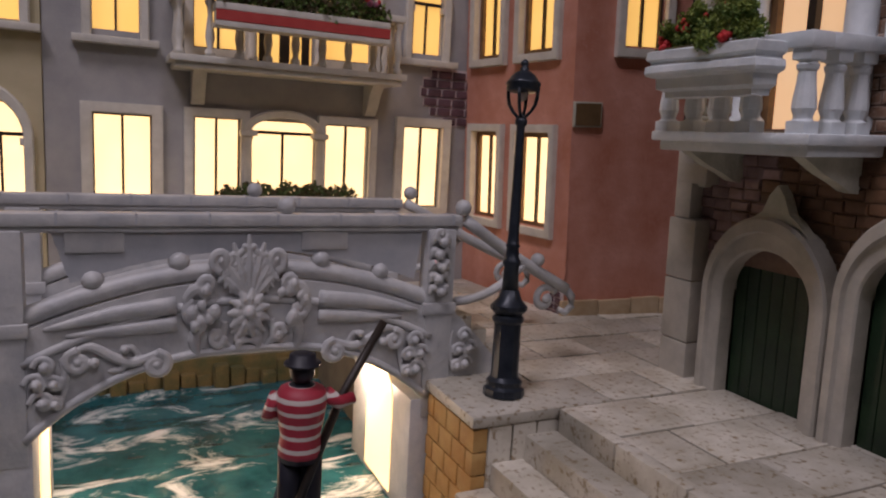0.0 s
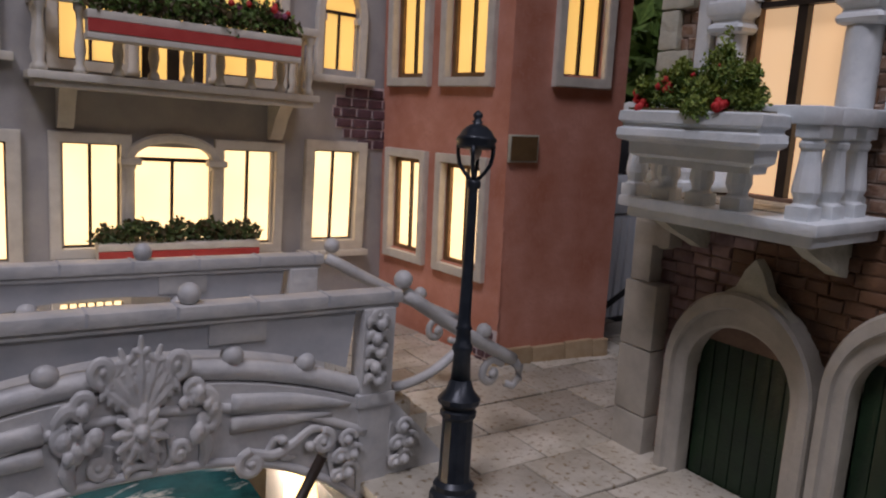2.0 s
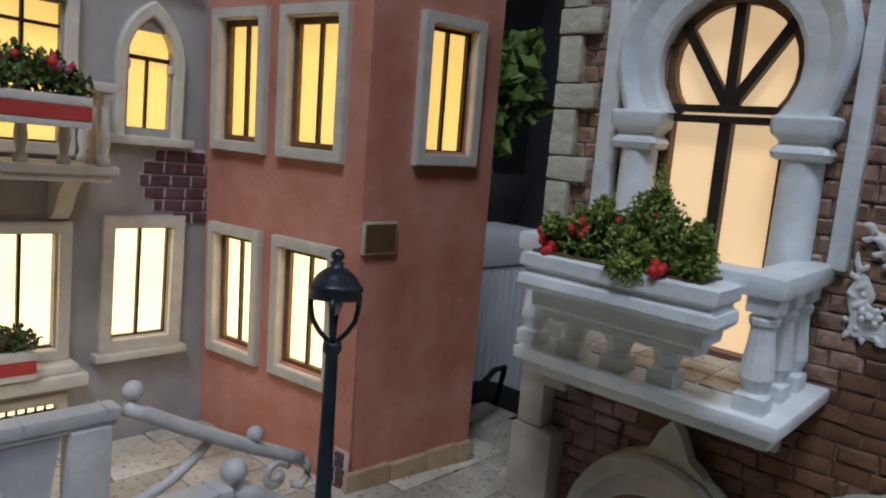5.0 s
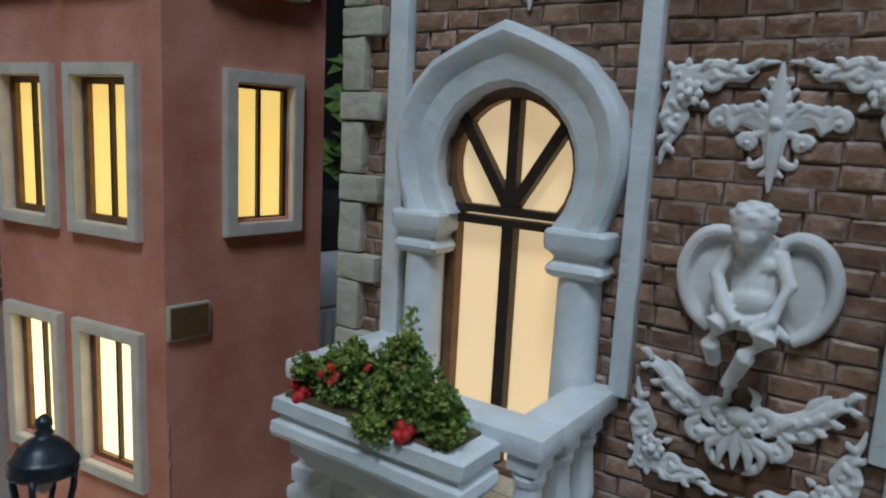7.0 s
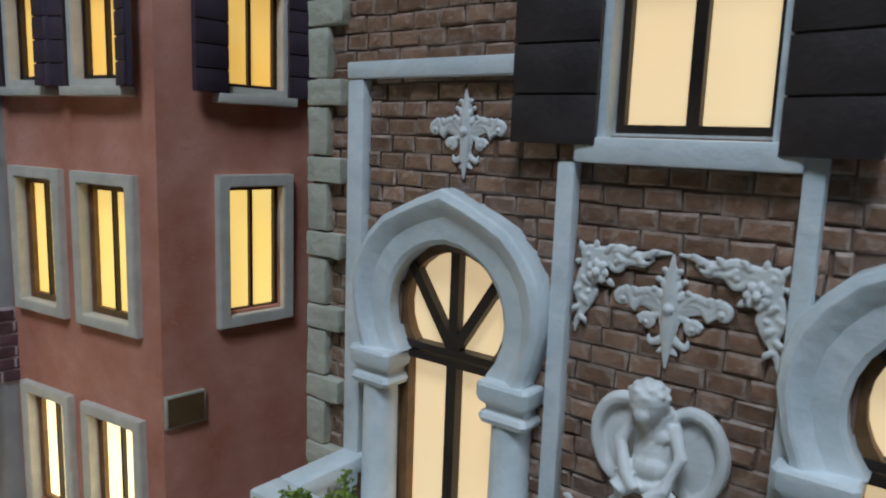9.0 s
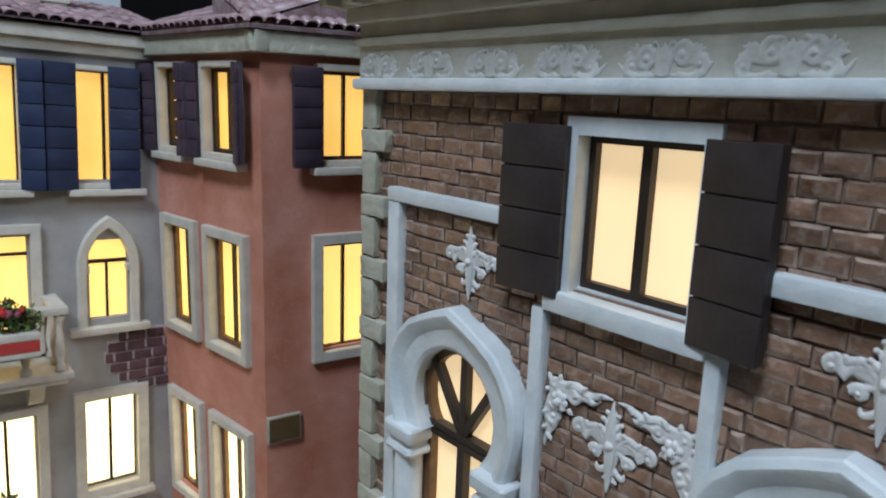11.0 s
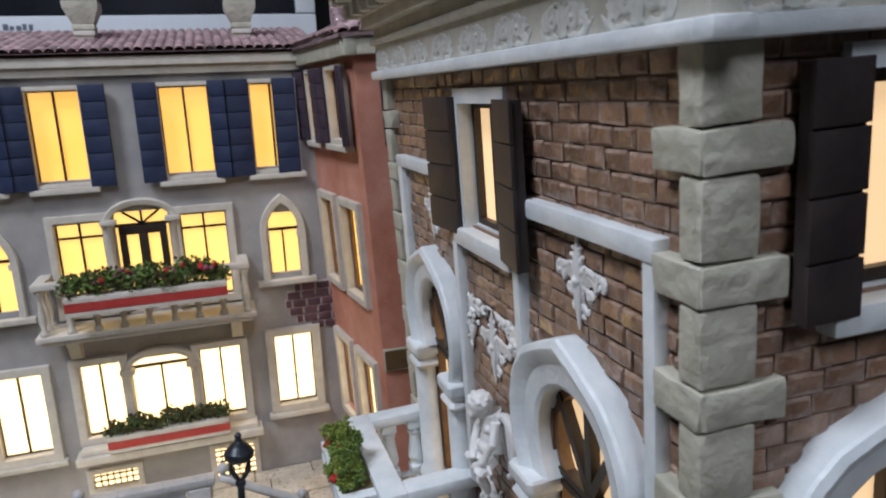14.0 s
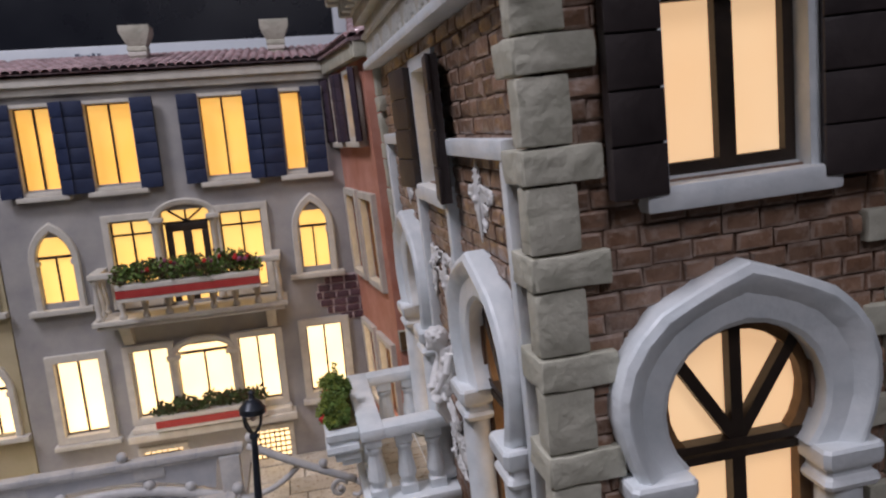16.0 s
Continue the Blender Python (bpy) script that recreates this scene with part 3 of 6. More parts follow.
for u0, u1, z0, z1 in ((4.6, 8.2, 8.2, 9.7), (14.9, 18.3, 6.3, 10.0)):
    win = part("window", ring(u0 - 0.5, u1 + 0.5, z0 - 0.5, z1 + 0.5, 0.5, -0.3, 0.2), CREAM, grey, "cellar window with an iron grille", m=G)
    part("pane", boxes((u0, u1, 0.5, 0.56, z0, z1)), GLOW_LOW, win, m=G)
    nu, nz = round((u1 - u0) / 0.5), round((z1 - z0) / 0.5)
    bm = bmesh.new()
    for k in range(1, nu):
        box(bm, u0 + k * (u1 - u0) / nu - 0.06, u0 + k * (u1 - u0) / nu + 0.06, 0.3, 0.42, z0, z1)
    for k in range(1, nz):
        box(bm, u0, u1, 0.3, 0.42, z0 + k * (z1 - z0) / nz - 0.06, z0 + k * (z1 - z0) / nz + 0.06)
    part("grille", bm, IRON, win, "black iron lattice", m=G)
tile_roof(grey, G, -4.7, 27.6, 45.1, 13, 2.6, rows=7)
for u in (8.3, 21.3):
    ch = part("chimney", lathe(bmesh.new(), ((1.0, 45.5), (1.0, 47.6), (1.25, 47.7), (1.25, 48.0), (1.15, 48.1), (1.95, 49.4), (1.95, 50.0), (1.5, 50.0)), (u, 6.5, 0), 4), QUOIN, grey, "flared cream chimney", m=G @ cm(u, 6.5, 0) @ pose(0, 0, 0, 0, 0, 45) @ cm(-u, -6.5, 0))
    part("collar", boxes((u - 0.85, u + 0.85, 5.65, 7.35, 47.2, 47.6), bev=0.05), CREAM, ch, m=G)

# balcony of the grey house
def classical_baluster(h, r=0.36):
    return ((r, 0), (r, h * 0.08), (r * 0.55, h * 0.14), (r * 0.95, h * 0.34), (r * 0.75, h * 0.5), (r * 0.5, h * 0.72), (r * 0.62, h * 0.86), (r, h * 0.92), (r, h))


gb = thing("balcony", G @ cm(11.3, 0, 23), "cream balcony with turned balusters on two corbels", "balcony")
part("slab", boxes((3.2, 19.4, -3.6, 0, 22.9, 23.3), (2.9, 19.7, -3.9, 0, 23.3, 23.75), bev=0.08), CREAM, gb, m=G)
part("rail", boxes((3.1, 19.5, -3.8, -2.9, 27.5, 28.0), (3.1, 4.0, -2.9, 0, 27.5, 28.0), (18.6, 19.5, -2.9, 0, 27.5, 28.0), bev=0.08), CREAM, gb, m=G)
prof = classical_baluster(3.75, 0.34)
for u in [3.55 + k * 1.9375 for k in range(9)]:
    part("baluster", lathe(bmesh.new(), prof, (u if u < 19 else 19.05, -3.35, 23.75), 10), CREAM, gb, m=G, smooth=True)
for u in (3.55, 19.05):
    for y in (-1.9, -0.6):
        part("baluster", lathe(bmesh.new(), prof, (u, y, 23.75), 10), CREAM, gb, m=G, smooth=True)
for u in (5.0, 18.0):
    part("corbel", prism(bmesh.new(), [(-2.4, 22.9), (0, 22.9), (0, 20.6), (-0.5, 20.6), (-1.1, 21.2), (-1.5, 22.0)], -0.45, 0.45), CREAM, gb, m=G @ cm(u, 0, 0, 0, 0, 90))


def leaf_cloud(clumps, count, size, seed):
    """Small bent leaves scattered in clumps; clumps: rows of centre and radii."""
    rnd = random.Random(seed)
    bm = bmesh.new()
    for c in range(count):
        cx, cy, cz, rx, ry, rz = clumps[rnd.randrange(len(clumps))]
        d = Vector((rnd.gauss(0, 1), rnd.gauss(0, 1), rnd.gauss(0, 1))).normalized() * rnd.random() ** 0.4
        p = Vector((cx + d.x * rx, cy + d.y * ry, cz + d.z * rz))
        a = Vector((rnd.gauss(0, 1), rnd.gauss(0, 1), rnd.gauss(0.5, 1))).normalized()
        b = a.orthogonal().normalized()
        b.rotate(Matrix.Rotation(rnd.random() * 6.28, 3, a))
        s = size * rnd.uniform(0.6, 1.4)
        n = a.cross(b) * s * 0.25
        v = [bm.verts.new(q) for q in (p, p + a * s * 0.5 + b * s * 0.35 + n, p + a * s, p + a * s * 0.5 - b * s * 0.35 + n)]
        bm.faces.new((v[0], v[1], v[2])), bm.faces.new((v[0], v[2], v[3]))
    return bm


def window_box(m, u0, u1, z, y, label, seed, green, tall, flowers):
    t = thing("flower_box", m @ cm((u0 + u1) / 2, y, z), label, "flower box")
    part("trough", boxes((u0, u1, y - 0.9, y + 0.7, z, z + 0.35), (u0, u1, y - 0.9, y + 0.7, z + 1.05, z + 1.5), (u0 + 0.05, u1 - 0.05, y - 0.85, y + 0.65, z + 0.3, z + 1.1), bev=0.05), CREAM, t, m=m)
    part("band", boxes((u0 + 0.02, u1 - 0.02, y - 0.93, y - 0.8, z + 0.37, z + 1.03)), RED, t, "red painted band", m=m)
    rnd = random.Random(seed)
    n = int((u1 - u0) / 0.9)
    cl = [(u0 + 0.5 + (u1 - u0 - 1) * k / (n - 1), y + rnd.uniform(-0.3, 0.3), z + 1.7 + tall * rnd.uniform(0.1, 0.6), 0.8, 0.9, tall * rnd.uniform(0.5, 0.9)) for k in range(n)]
    part("foliage", leaf_cloud(cl, int(1300 * tall), 0.36, seed), green, t, m=m, kind="stuff")
    part("dry_foliage", leaf_cloud(cl, int(700 * tall), 0.4, seed + 50), FOILD, t, "dull brown-green leaves", m=m, kind="stuff")
    if flowers:
        for mat, cnt in ((PETAL, 9), (PETALP, 9)):
            for k in range(cnt):
                f = bmesh.new()
                ball(f, (0, 0, 0), rnd.uniform(0.13, 0.24), segs=6)
                part("flower", f, mat, t, m=m @ cm(rnd.uniform(u0 + 2, u1 - 0.5), y - rnd.uniform(0.2, 1.0), z + 1.8 + tall * rnd.uniform(0.3, 1.0)))
    return t


window_box(G, 5.6, 17.6, 25.6, -4.6, "cream flower box with red band, green plants and small blooms", 3, FOIL, 1.45, True)
window_box(G, 6.5, 16.5, 12.3, -1.3, "cream window box with red band and dry brown-green plants", 4, FOILM, 0.95, False)

# house beyond the grey one
ochre = thing("ochre_house", G @ cm(-10, 0, 0), "ochre plastered model town house with arched windows", "house")
part("wall", wall_mesh(-30, -4.75, 1.4, 45, 1.0, [(-8.6, -5.9, 13.6, 19.9), (-8.6, -5.9, 25.2, 31.2)]), YELLOW, ochre, m=G @ cm(0, -0.15, 0))
for z0, glowing in ((13.4, GLOW_LOW), (25.0, GLOW_MID)):
    arched_window(ochre, G @ cm(0, -0.15, 0), -7.25, 1.95, z0, z0 + 4.2, z0 + 7.6, glowing, w=0.6)
part("cornice", boxes((-30, -4.75, -0.9, 0.1, 43.6, 45.1), bev=0.1), CREAM, ochre, m=G)
tile_roof(ochre, G, -12.5, -4.8, 45.1, 13, 2.6, rows=7)

# ---- salmon house ----
pink = thing("salmon_house", PR @ cm(0, 0, 5.5), "salmon pink plastered model house with shuttered top floor", "house")
PLW = [(0.5, 5.3), (6.45, 11.6)]
holes = []
for u0, u1 in PLW:
    holes += [(u0 + 0.6, u1 - 0.6, 11.9, 18.9), (u0 + 0.6, u1 - 0.6, 24.6, 31.7), (u0 + 0.6, u1 - 0.6, 36.9, 42.2)]
part("wall", wall_mesh(-0.8, 13.0, 3.0, 43.0, 1.0, holes), PINK, pink, m=PL)
part("wall", wall_mesh(0.0, 9.15, 3.0, 43.0, 1.0, [(3.65, 6.9, 25.0, 31.7), (3.65, 6.95, 36.9, 42.2)]), PINK, pink, m=PR)
part("back_wall", boxes((8.2, 9.15, 1.0, 14, 3.0, 43.0)), PINK, pink, m=PR)
for u0, u1 in PLW:
    square_window(pink, PL, u0, u1, 11.2, 19.5, GLOW_LOW, w=0.62, sill=False, jamb=0.34, wood=BROWNWOOD)
    square_window(pink, PL, u0, u1, 24.0, 32.3, GLOW_MID, w=0.62, sill=False, jamb=0.34, wood=BROWNWOOD)
    square_window(pink, PL, u0 + 0.35, u1 - 0.35, 36.6, 42.5, GLOW_TOP, w=0.4, sill=True, jamb=0.25)
    shutter(pink, PL, u0 + 0.4, 36.6, 42.4, 1.9, PLUM, angle=14, boards=5, hinge_left=False, label="plum grey boarded shutter")
    shutter(pink, PL, u1 - 0.4, 36.6, 42.4, 1.3, PLUM, angle=-20, boards=5, hinge_left=True, label="plum grey boarded shutter")
square_window(pink, PR, 3.0, 7.55, 24.2, 32.4, GLOW_MID, w=0.65, sill=False, jamb=0.22)
square_window(pink, PR, 3.25, 7.25, 36.5, 42.5, GLOW_TOP, w=0.4, jamb=0.2)
shutter(pink, PR, 3.5, 36.5, 42.3, 1.85, PLUM, angle=5, boards=5, hinge_left=False, label="plum grey boarded shutter")
shutter(pink, PR, 7.05, 36.5, 42.3, 1.85, PLUM, angle=-5, boards=5, hinge_left=True, label="plum grey boarded shutter")
part("cornice", boxes((-0.9, 13.9, -0.8, 0.1, 42.9, 44.1), bev=0.1), QUOIN, pink, m=PL)
part("cornice", boxes((-0.8, 9.8, -0.8, 0.1, 42.9, 44.1), bev=0.1), QUOIN, pink, m=PR)
tile_roof(pink, PL, -0.5, 13.9, 44.1, 6, 2.4, rows=4)
tile_roof(pink, PR, -0.9, 10.2, 44.1, 6, 2.4, rows=4)
for u0, u1, top in ((-0.3, 2.75, 6.95), (2.8, 5.5, 6.85), (5.56, 7.9, 6.9), (7.96, 9.3, 6.8)):
    bm = boxes((u0, u1, -0.4, 0.02, 4.6, top), bev=0.09)
    for v in bm.verts:
        v.co += 0.05 * noise.noise_vector(v.co * 1.3)
    part("base_stone", bm, TAN, pink, "worn tan base stone", m=PR)
crack = bmesh.new()
stroke_line = [(0.06 + 0.16 * noise.noise(Vector((k * 0.9, 2.0, 0.0))), -0.03, 7.2 + 0.42 * k) for k in range(20)]
tube(crack, stroke_line, 0.1, 6, 0.5)
part("plaster_seam", crack, PINK, pink, "lifted plaster edge at the corner", m=PR, smooth=True)
brick_patch(pink, PL, ((11.2, 13.0, 5.6), (11.0, 13.0, 6.1), (11.4, 13.0, 6.6), (11.7, 13.0, 7.1), (12.1, 13.0, 7.6)), bw=0.8)
sign = thing("plaque", PR @ cm(1.2, 0, 20), "small brown plaque with pale rim", "plaque")
part("board", boxes((0.02, 2.2, -0.25, 0.0, 19.35, 21.1), bev=0.04), QUOIN, sign, m=PR)
part("face", boxes((0.13, 2.09, -0.29, -0.2, 19.46, 20.99)), BRASS, sign, "brown brass face", m=PR)

# ---- carved ornaments ----


def stroke(bm, pts, radii, flat=0.75, segs=7, y=0.0, sub=4):
    """A raised leaf or tendril along points in x and z; radii are spread over its length."""
    n = (len(pts) - 1) * sub
    line = []
    for k in range(n + 1):
        t = k / sub
        i = min(int(t), len(pts) - 2)
        f = t - i
        p0, p1, p2, p3 = (Vector(pts[max(0, min(len(pts) - 1, j))]) for j in (i - 1, i, i + 1, i + 2))
        line.append(0.5 * (2 * p1 + (p2 - p0) * f + (2 * p0 - 5 * p1 + 4 * p2 - p3) * f * f + (3 * p1 - p0 - 3 * p2 + p3) * f ** 3))
    rings = []
    for k, p in enumerate(line):
        d = (line[min(k + 1, n)] - line[max(k - 1, 0)])
        d = d.normalized() if d.length > 1e-6 else Vector((1, 0))
        s = k / n * (len(radii) - 1)
        i = min(int(s), len(radii) - 2)
        r = max(radii[i] + (radii[i + 1] - radii[i]) * (s - i), 0.01)
        rings.append([bm.verts.new((p.x - d.y * r * math.cos(a), y - flat * r * math.sin(a), p.y + d.x * r * math.cos(a))) for a in [2 * math.pi * j / segs for j in range(segs)]])
    for p, q in zip(rings, rings[1:]):
        for j in range(segs):
            bm.faces.new((p[j], p[(j + 1) % segs], q[(j + 1) % segs], q[j]))
    bm.faces.new(rings[0][::-1]), bm.faces.new(rings[-1])


def volute(bm, x, z, r, turns, start, way, w0, w1, y=0.0, lead=()):
    """A scroll that winds in to its eye, with an optional stem that leads into it."""
    n = int(turns * 8) + 1
    pts = list(lead)
    for k in range(n):
        s = k / (n - 1)
        a = start + way * 2 * math.pi * turns * s
        rr = r * (1 - 0.82 * s)
        pts.append((x + rr * math.cos(a), z + rr * math.sin(a)))
    stroke(bm, pts, (w0, w0 * 1.15, w1), y=y, sub=2)
    ball(bm, (x, y - 0.08, z), r * 0.3, (1, 0.8, 1), 8)


def mirrored(bm, draw):
    for s in (1, -1):
        draw(s)

# ---- brick house ----
brickhouse = thing("brick_house", B1 @ cm(12, 0, 5.5), "brown brick model palazzo with white arched windows and carved ornaments", "house")
ARCHES = (4.57, 18.5)
HB1 = [(c - 2.2, c + 2.2, 19.4, 31.0) for c in ARCHES] + [(9.7, 14.0, 34.9, 39.9), (1.8, 6.8, 4.9, 12.6), (9.0, 14.0, 4.9, 13.7)]
HB2 = [(3.5, 8.1, 20.0, 31.2), (3.85, 8.05, 35.35, 40.25)]
part("wall", wall_mesh(-1.8, 23.9, 4.0, 44.0, 1.2, HB1), MORTAR, brickhouse, "brown mortar bed", m=B1)
part("wall", wall_mesh(0.9, 11.4, 4.0, 44.0, 1.2, HB2), MORTAR, brickhouse, "brown mortar bed", m=B2)
part("side_wall", boxes((-1.8, -0.6, 1.2, 24, 4.0, 44.0)), MORTAR, brickhouse, m=B1)


def courses(u0, u1, z0, z1, holes, bw=1.1, bh=0.572, seed=1):
    rnd = random.Random(seed)
    out, r, z = [], 0, z0
    while z < z1 - 0.2:
        x = u0 - (bw * 0.5 if r % 2 else 0) + rnd.uniform(-0.15, 0.15)
        while x < u1:
            w = bw * rnd.uniform(0.86, 1.12)
            spans = [(max(x, u0), min(x + w - 0.055, u1))]
            for h in holes:
                if z + bh * 0.8 > h[2] and z + bh * 0.2 < h[3]:
                    spans = [s for a, b in spans for s in ((a, min(b, h[0])), (max(a, h[1]), b))]
            out += [(a, b, z, z + bh - 0.05) for a, b in spans if b - a > 0.18]
            x += w
        r, z = r + 1, z + bh
    return out


def brick_mesh(a, b, c, d, rnd):
    """One brick, its face uneven and proud, chamfered at the rim."""
    bm = bmesh.new()
    p = 0.10 + rnd.uniform(-0.03, 0.05)
    j = lambda s=0.04: rnd.uniform(-s, s)
    base = [bm.verts.new(q) for q in ((a, 0.02, c), (b, 0.02, c), (b, 0.02, d), (a, 0.02, d))]
    rim = [bm.verts.new(q) for q in ((a + j(), -p + 0.05, c + j()), (b + j(), -p + 0.05, c + j()), (b + j(), -p + 0.05, d + j()), (a + j(), -p + 0.05, d + j()))]
    e = min(0.08, (b - a) * 0.3)
    top = [bm.verts.new(q) for q in ((a + e + j(0.04), -p + j(0.04), c + 0.08), (b - e + j(0.04), -p + j(0.04), c + 0.08), (b - e + j(0.04), -p + j(0.04), d - 0.08), (a + e + j(0.04), -p + j(0.04), d - 0.08))]
    for lo, hi in ((base, rim), (rim, top)):
        for k in range(4):
            bm.faces.new((lo[k], lo[(k + 1) % 4], hi[(k + 1) % 4], hi[k]))
    bm.faces.new(top)
    for f in bm.faces:
        if any(v in rim for v in f.verts) and any(v in top for v in f.verts):
            f.material_index = 1
    return bm


def brick_face(house, m, rows, near, seed, stain_shade=False):
    """Bricks: those in the stretch near are pieces of their own, the rest one joined mesh."""
    rnd = random.Random(seed)
    rest = bmesh.new()
    made = 0
    for a, b, c, d in rows:
        bm = brick_mesh(a, b, c, d, rnd)
        # tone 2: brown stain, carried on over the wall where shade falls
        tone = 2 if stain_shade and 5 < c < 19.4 + 1.2 * math.sin(a * 0.7) + (1.2 if a > 9 else 0) and 2.6 + 0.6 * math.sin(c * 3) < a < 22 else 3 if stain_shade and 10 < c < 19 and a < 3.4 else 0
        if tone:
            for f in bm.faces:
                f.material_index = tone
        if made < 300 and near[0] <= a and b <= near[1] and near[2] <= c <= near[3]:
            me = mesh_of(bm, angle=0.64)
            for mat in (BRICK, BRICKEDGE, STAIN_SHADE, PURPLE):
                me.materials.append(mat)
            part("brick", me, BRICK, house, m=m)
            made += 1
        else:
            me = bpy.data.meshes.new("brick")
            bm.to_mesh(me)
            rest.from_mesh(me)
            bm.free()
            bpy.data.meshes.remove(me)
    me = mesh_of(rest, angle=0.64)
    for mat in (BRICK, BRICKEDGE, STAIN_SHADE, PURPLE):
        me.materials.append(mat)
    part("brickwork", me, BRICK, house, m=m, kind="stuff")


def round_arch_cuts(c, hw, spring, top, z0):
    """Openings that follow a round arch in steps, for the bricks round it."""
    n = 8
    out = [(c - hw, c + hw, z0, spring)]
    for k in range(n):
        h = (top - spring) / n
        zz = spring + k * h
        w = hw * math.sqrt(max(0.0, 1 - (k / n) ** 2))
        out.append((c - w, c + w, zz, zz + h))
    return out


CUT1 = [(c - 2.6, c + 2.6, 19.4, 32.2) for c in ARCHES] + [(9.5, 14.2, 34.8, 40.2)]
CUT1 += round_arch_cuts(4.3, 3.2, 11.25, 14.9, 4) + round_arch_cuts(11.5, 3.2, 12.35, 16.0, 4)
CUT2 = [(3.1, 8.5, 19.9, 32.0), (3.6, 8.2, 35.2, 40.5)]

# quoins at both corners: long and short blocks in turn
QZ = 38.92


def quoins(house, m, left, sign, long, short, thick=0.45, span=range(-1, 13)):
    """Blocks up one side of a corner: sign 1 starts at left and runs on, -1 ends at left."""
    for k in span:
        for half, w, z in ((0.47, long, QZ - 2.77 * k), (0.885, short, QZ - 2.77 * k - 1.385)):
            if z < 5 or z > 41.0:
                continue
            a, b = (left, left + w) if sign > 0 else (left - w, left)
            proud = thick + (0.05 if half < 0.6 else 0.0)
            bm = boxes((a, b, -proud, 0.05, z - half + 0.02, min(z + half - 0.02, 41.0)), bev=0.08)
            bmesh.ops.subdivide_edges(bm, edges=[e for e in bm.edges if e.calc_length() > 0.5], cuts=2, use_grid_fill=True)
            for v in bm.verts:
                if v.co.y < -0.1:
                    v.co += 0.055 * noise.noise_vector(v.co * 2.1 + Vector((k, half, left)))
            part("quoin", bm, QUOIN, house, "rough pale limestone block", m=m)


quoins(brickhouse, B1, -2.0, 1, 1.75, 1.0)
quoins(brickhouse, B1, 24.6, -1, 1.65, 0.78, thick=0.5)
quoins(brickhouse, B2, 0.02, 1, 2.12, 1.38, thick=0.35)
quoins(brickhouse, B2, 11.5, -1, 1.85, 1.1, thick=0.35)
for z0, z1 in ((4.6, 7.9), (7.96, 11.3), (11.36, 14.6)):
    part("pier_block", boxes((-2.05, -0.1, -1.1, 0.1, z0, z1), bev=0.07), AGED, brickhouse, "weathered cream stone pier block", m=B1)
part("pier_cap", boxes((-1.7, 0.25, -1.0, 0.1, 16.5, 17.6), bev=0.08), AGED, brickhouse, m=B1)
part("pier_shaft", boxes((-1.9, -0.75, -0.95, 0.1, 14.65, 18.4), bev=0.08), AGED, brickhouse, m=B1)

# white trims
for row in ((0.08, 0.85, -0.5, 0.0, 23.0, 36.58), (0.08, 9.1, -0.55, 0.0, 36.58, 37.15), (8.42, 8.98, -0.5, 0.0, 22.9, 34.15), (14.7, 15.2, -0.5, 0.0, 22.9, 36.6), (14.9, 23.0, -0.55, 0.0, 36.3, 36.9), (22.45, 22.95, -0.5, 0.0, 22.9, 36.3)):
    part("trim", boxes(row, bev=0.1), WHITE, brickhouse, m=B1)


def moulded(x, rows):
    """A square moulded block against the wall: rows of height and half width, its corners cut."""
    bm = bmesh.new()
    rings = []
    for z, w in rows:
        c = w * 0.16
        rings.append([bm.verts.new((x + p, q, z)) for p, q in ((-w, 0.1), (-w, -0.25 - w + c), (-w + c, -0.25 - w), (w - c, -0.25 - w), (w, -0.25 - w + c), (w, 0.1))])
    for p, q in zip(rings, rings[1:]):
        for k in range(6):
            bm.faces.new((p[k], p[(k + 1) % 6], q[(k + 1) % 6], q[k]))
    bm.faces.new(rings[0][::-1]), bm.faces.new(rings[-1])
    return bm


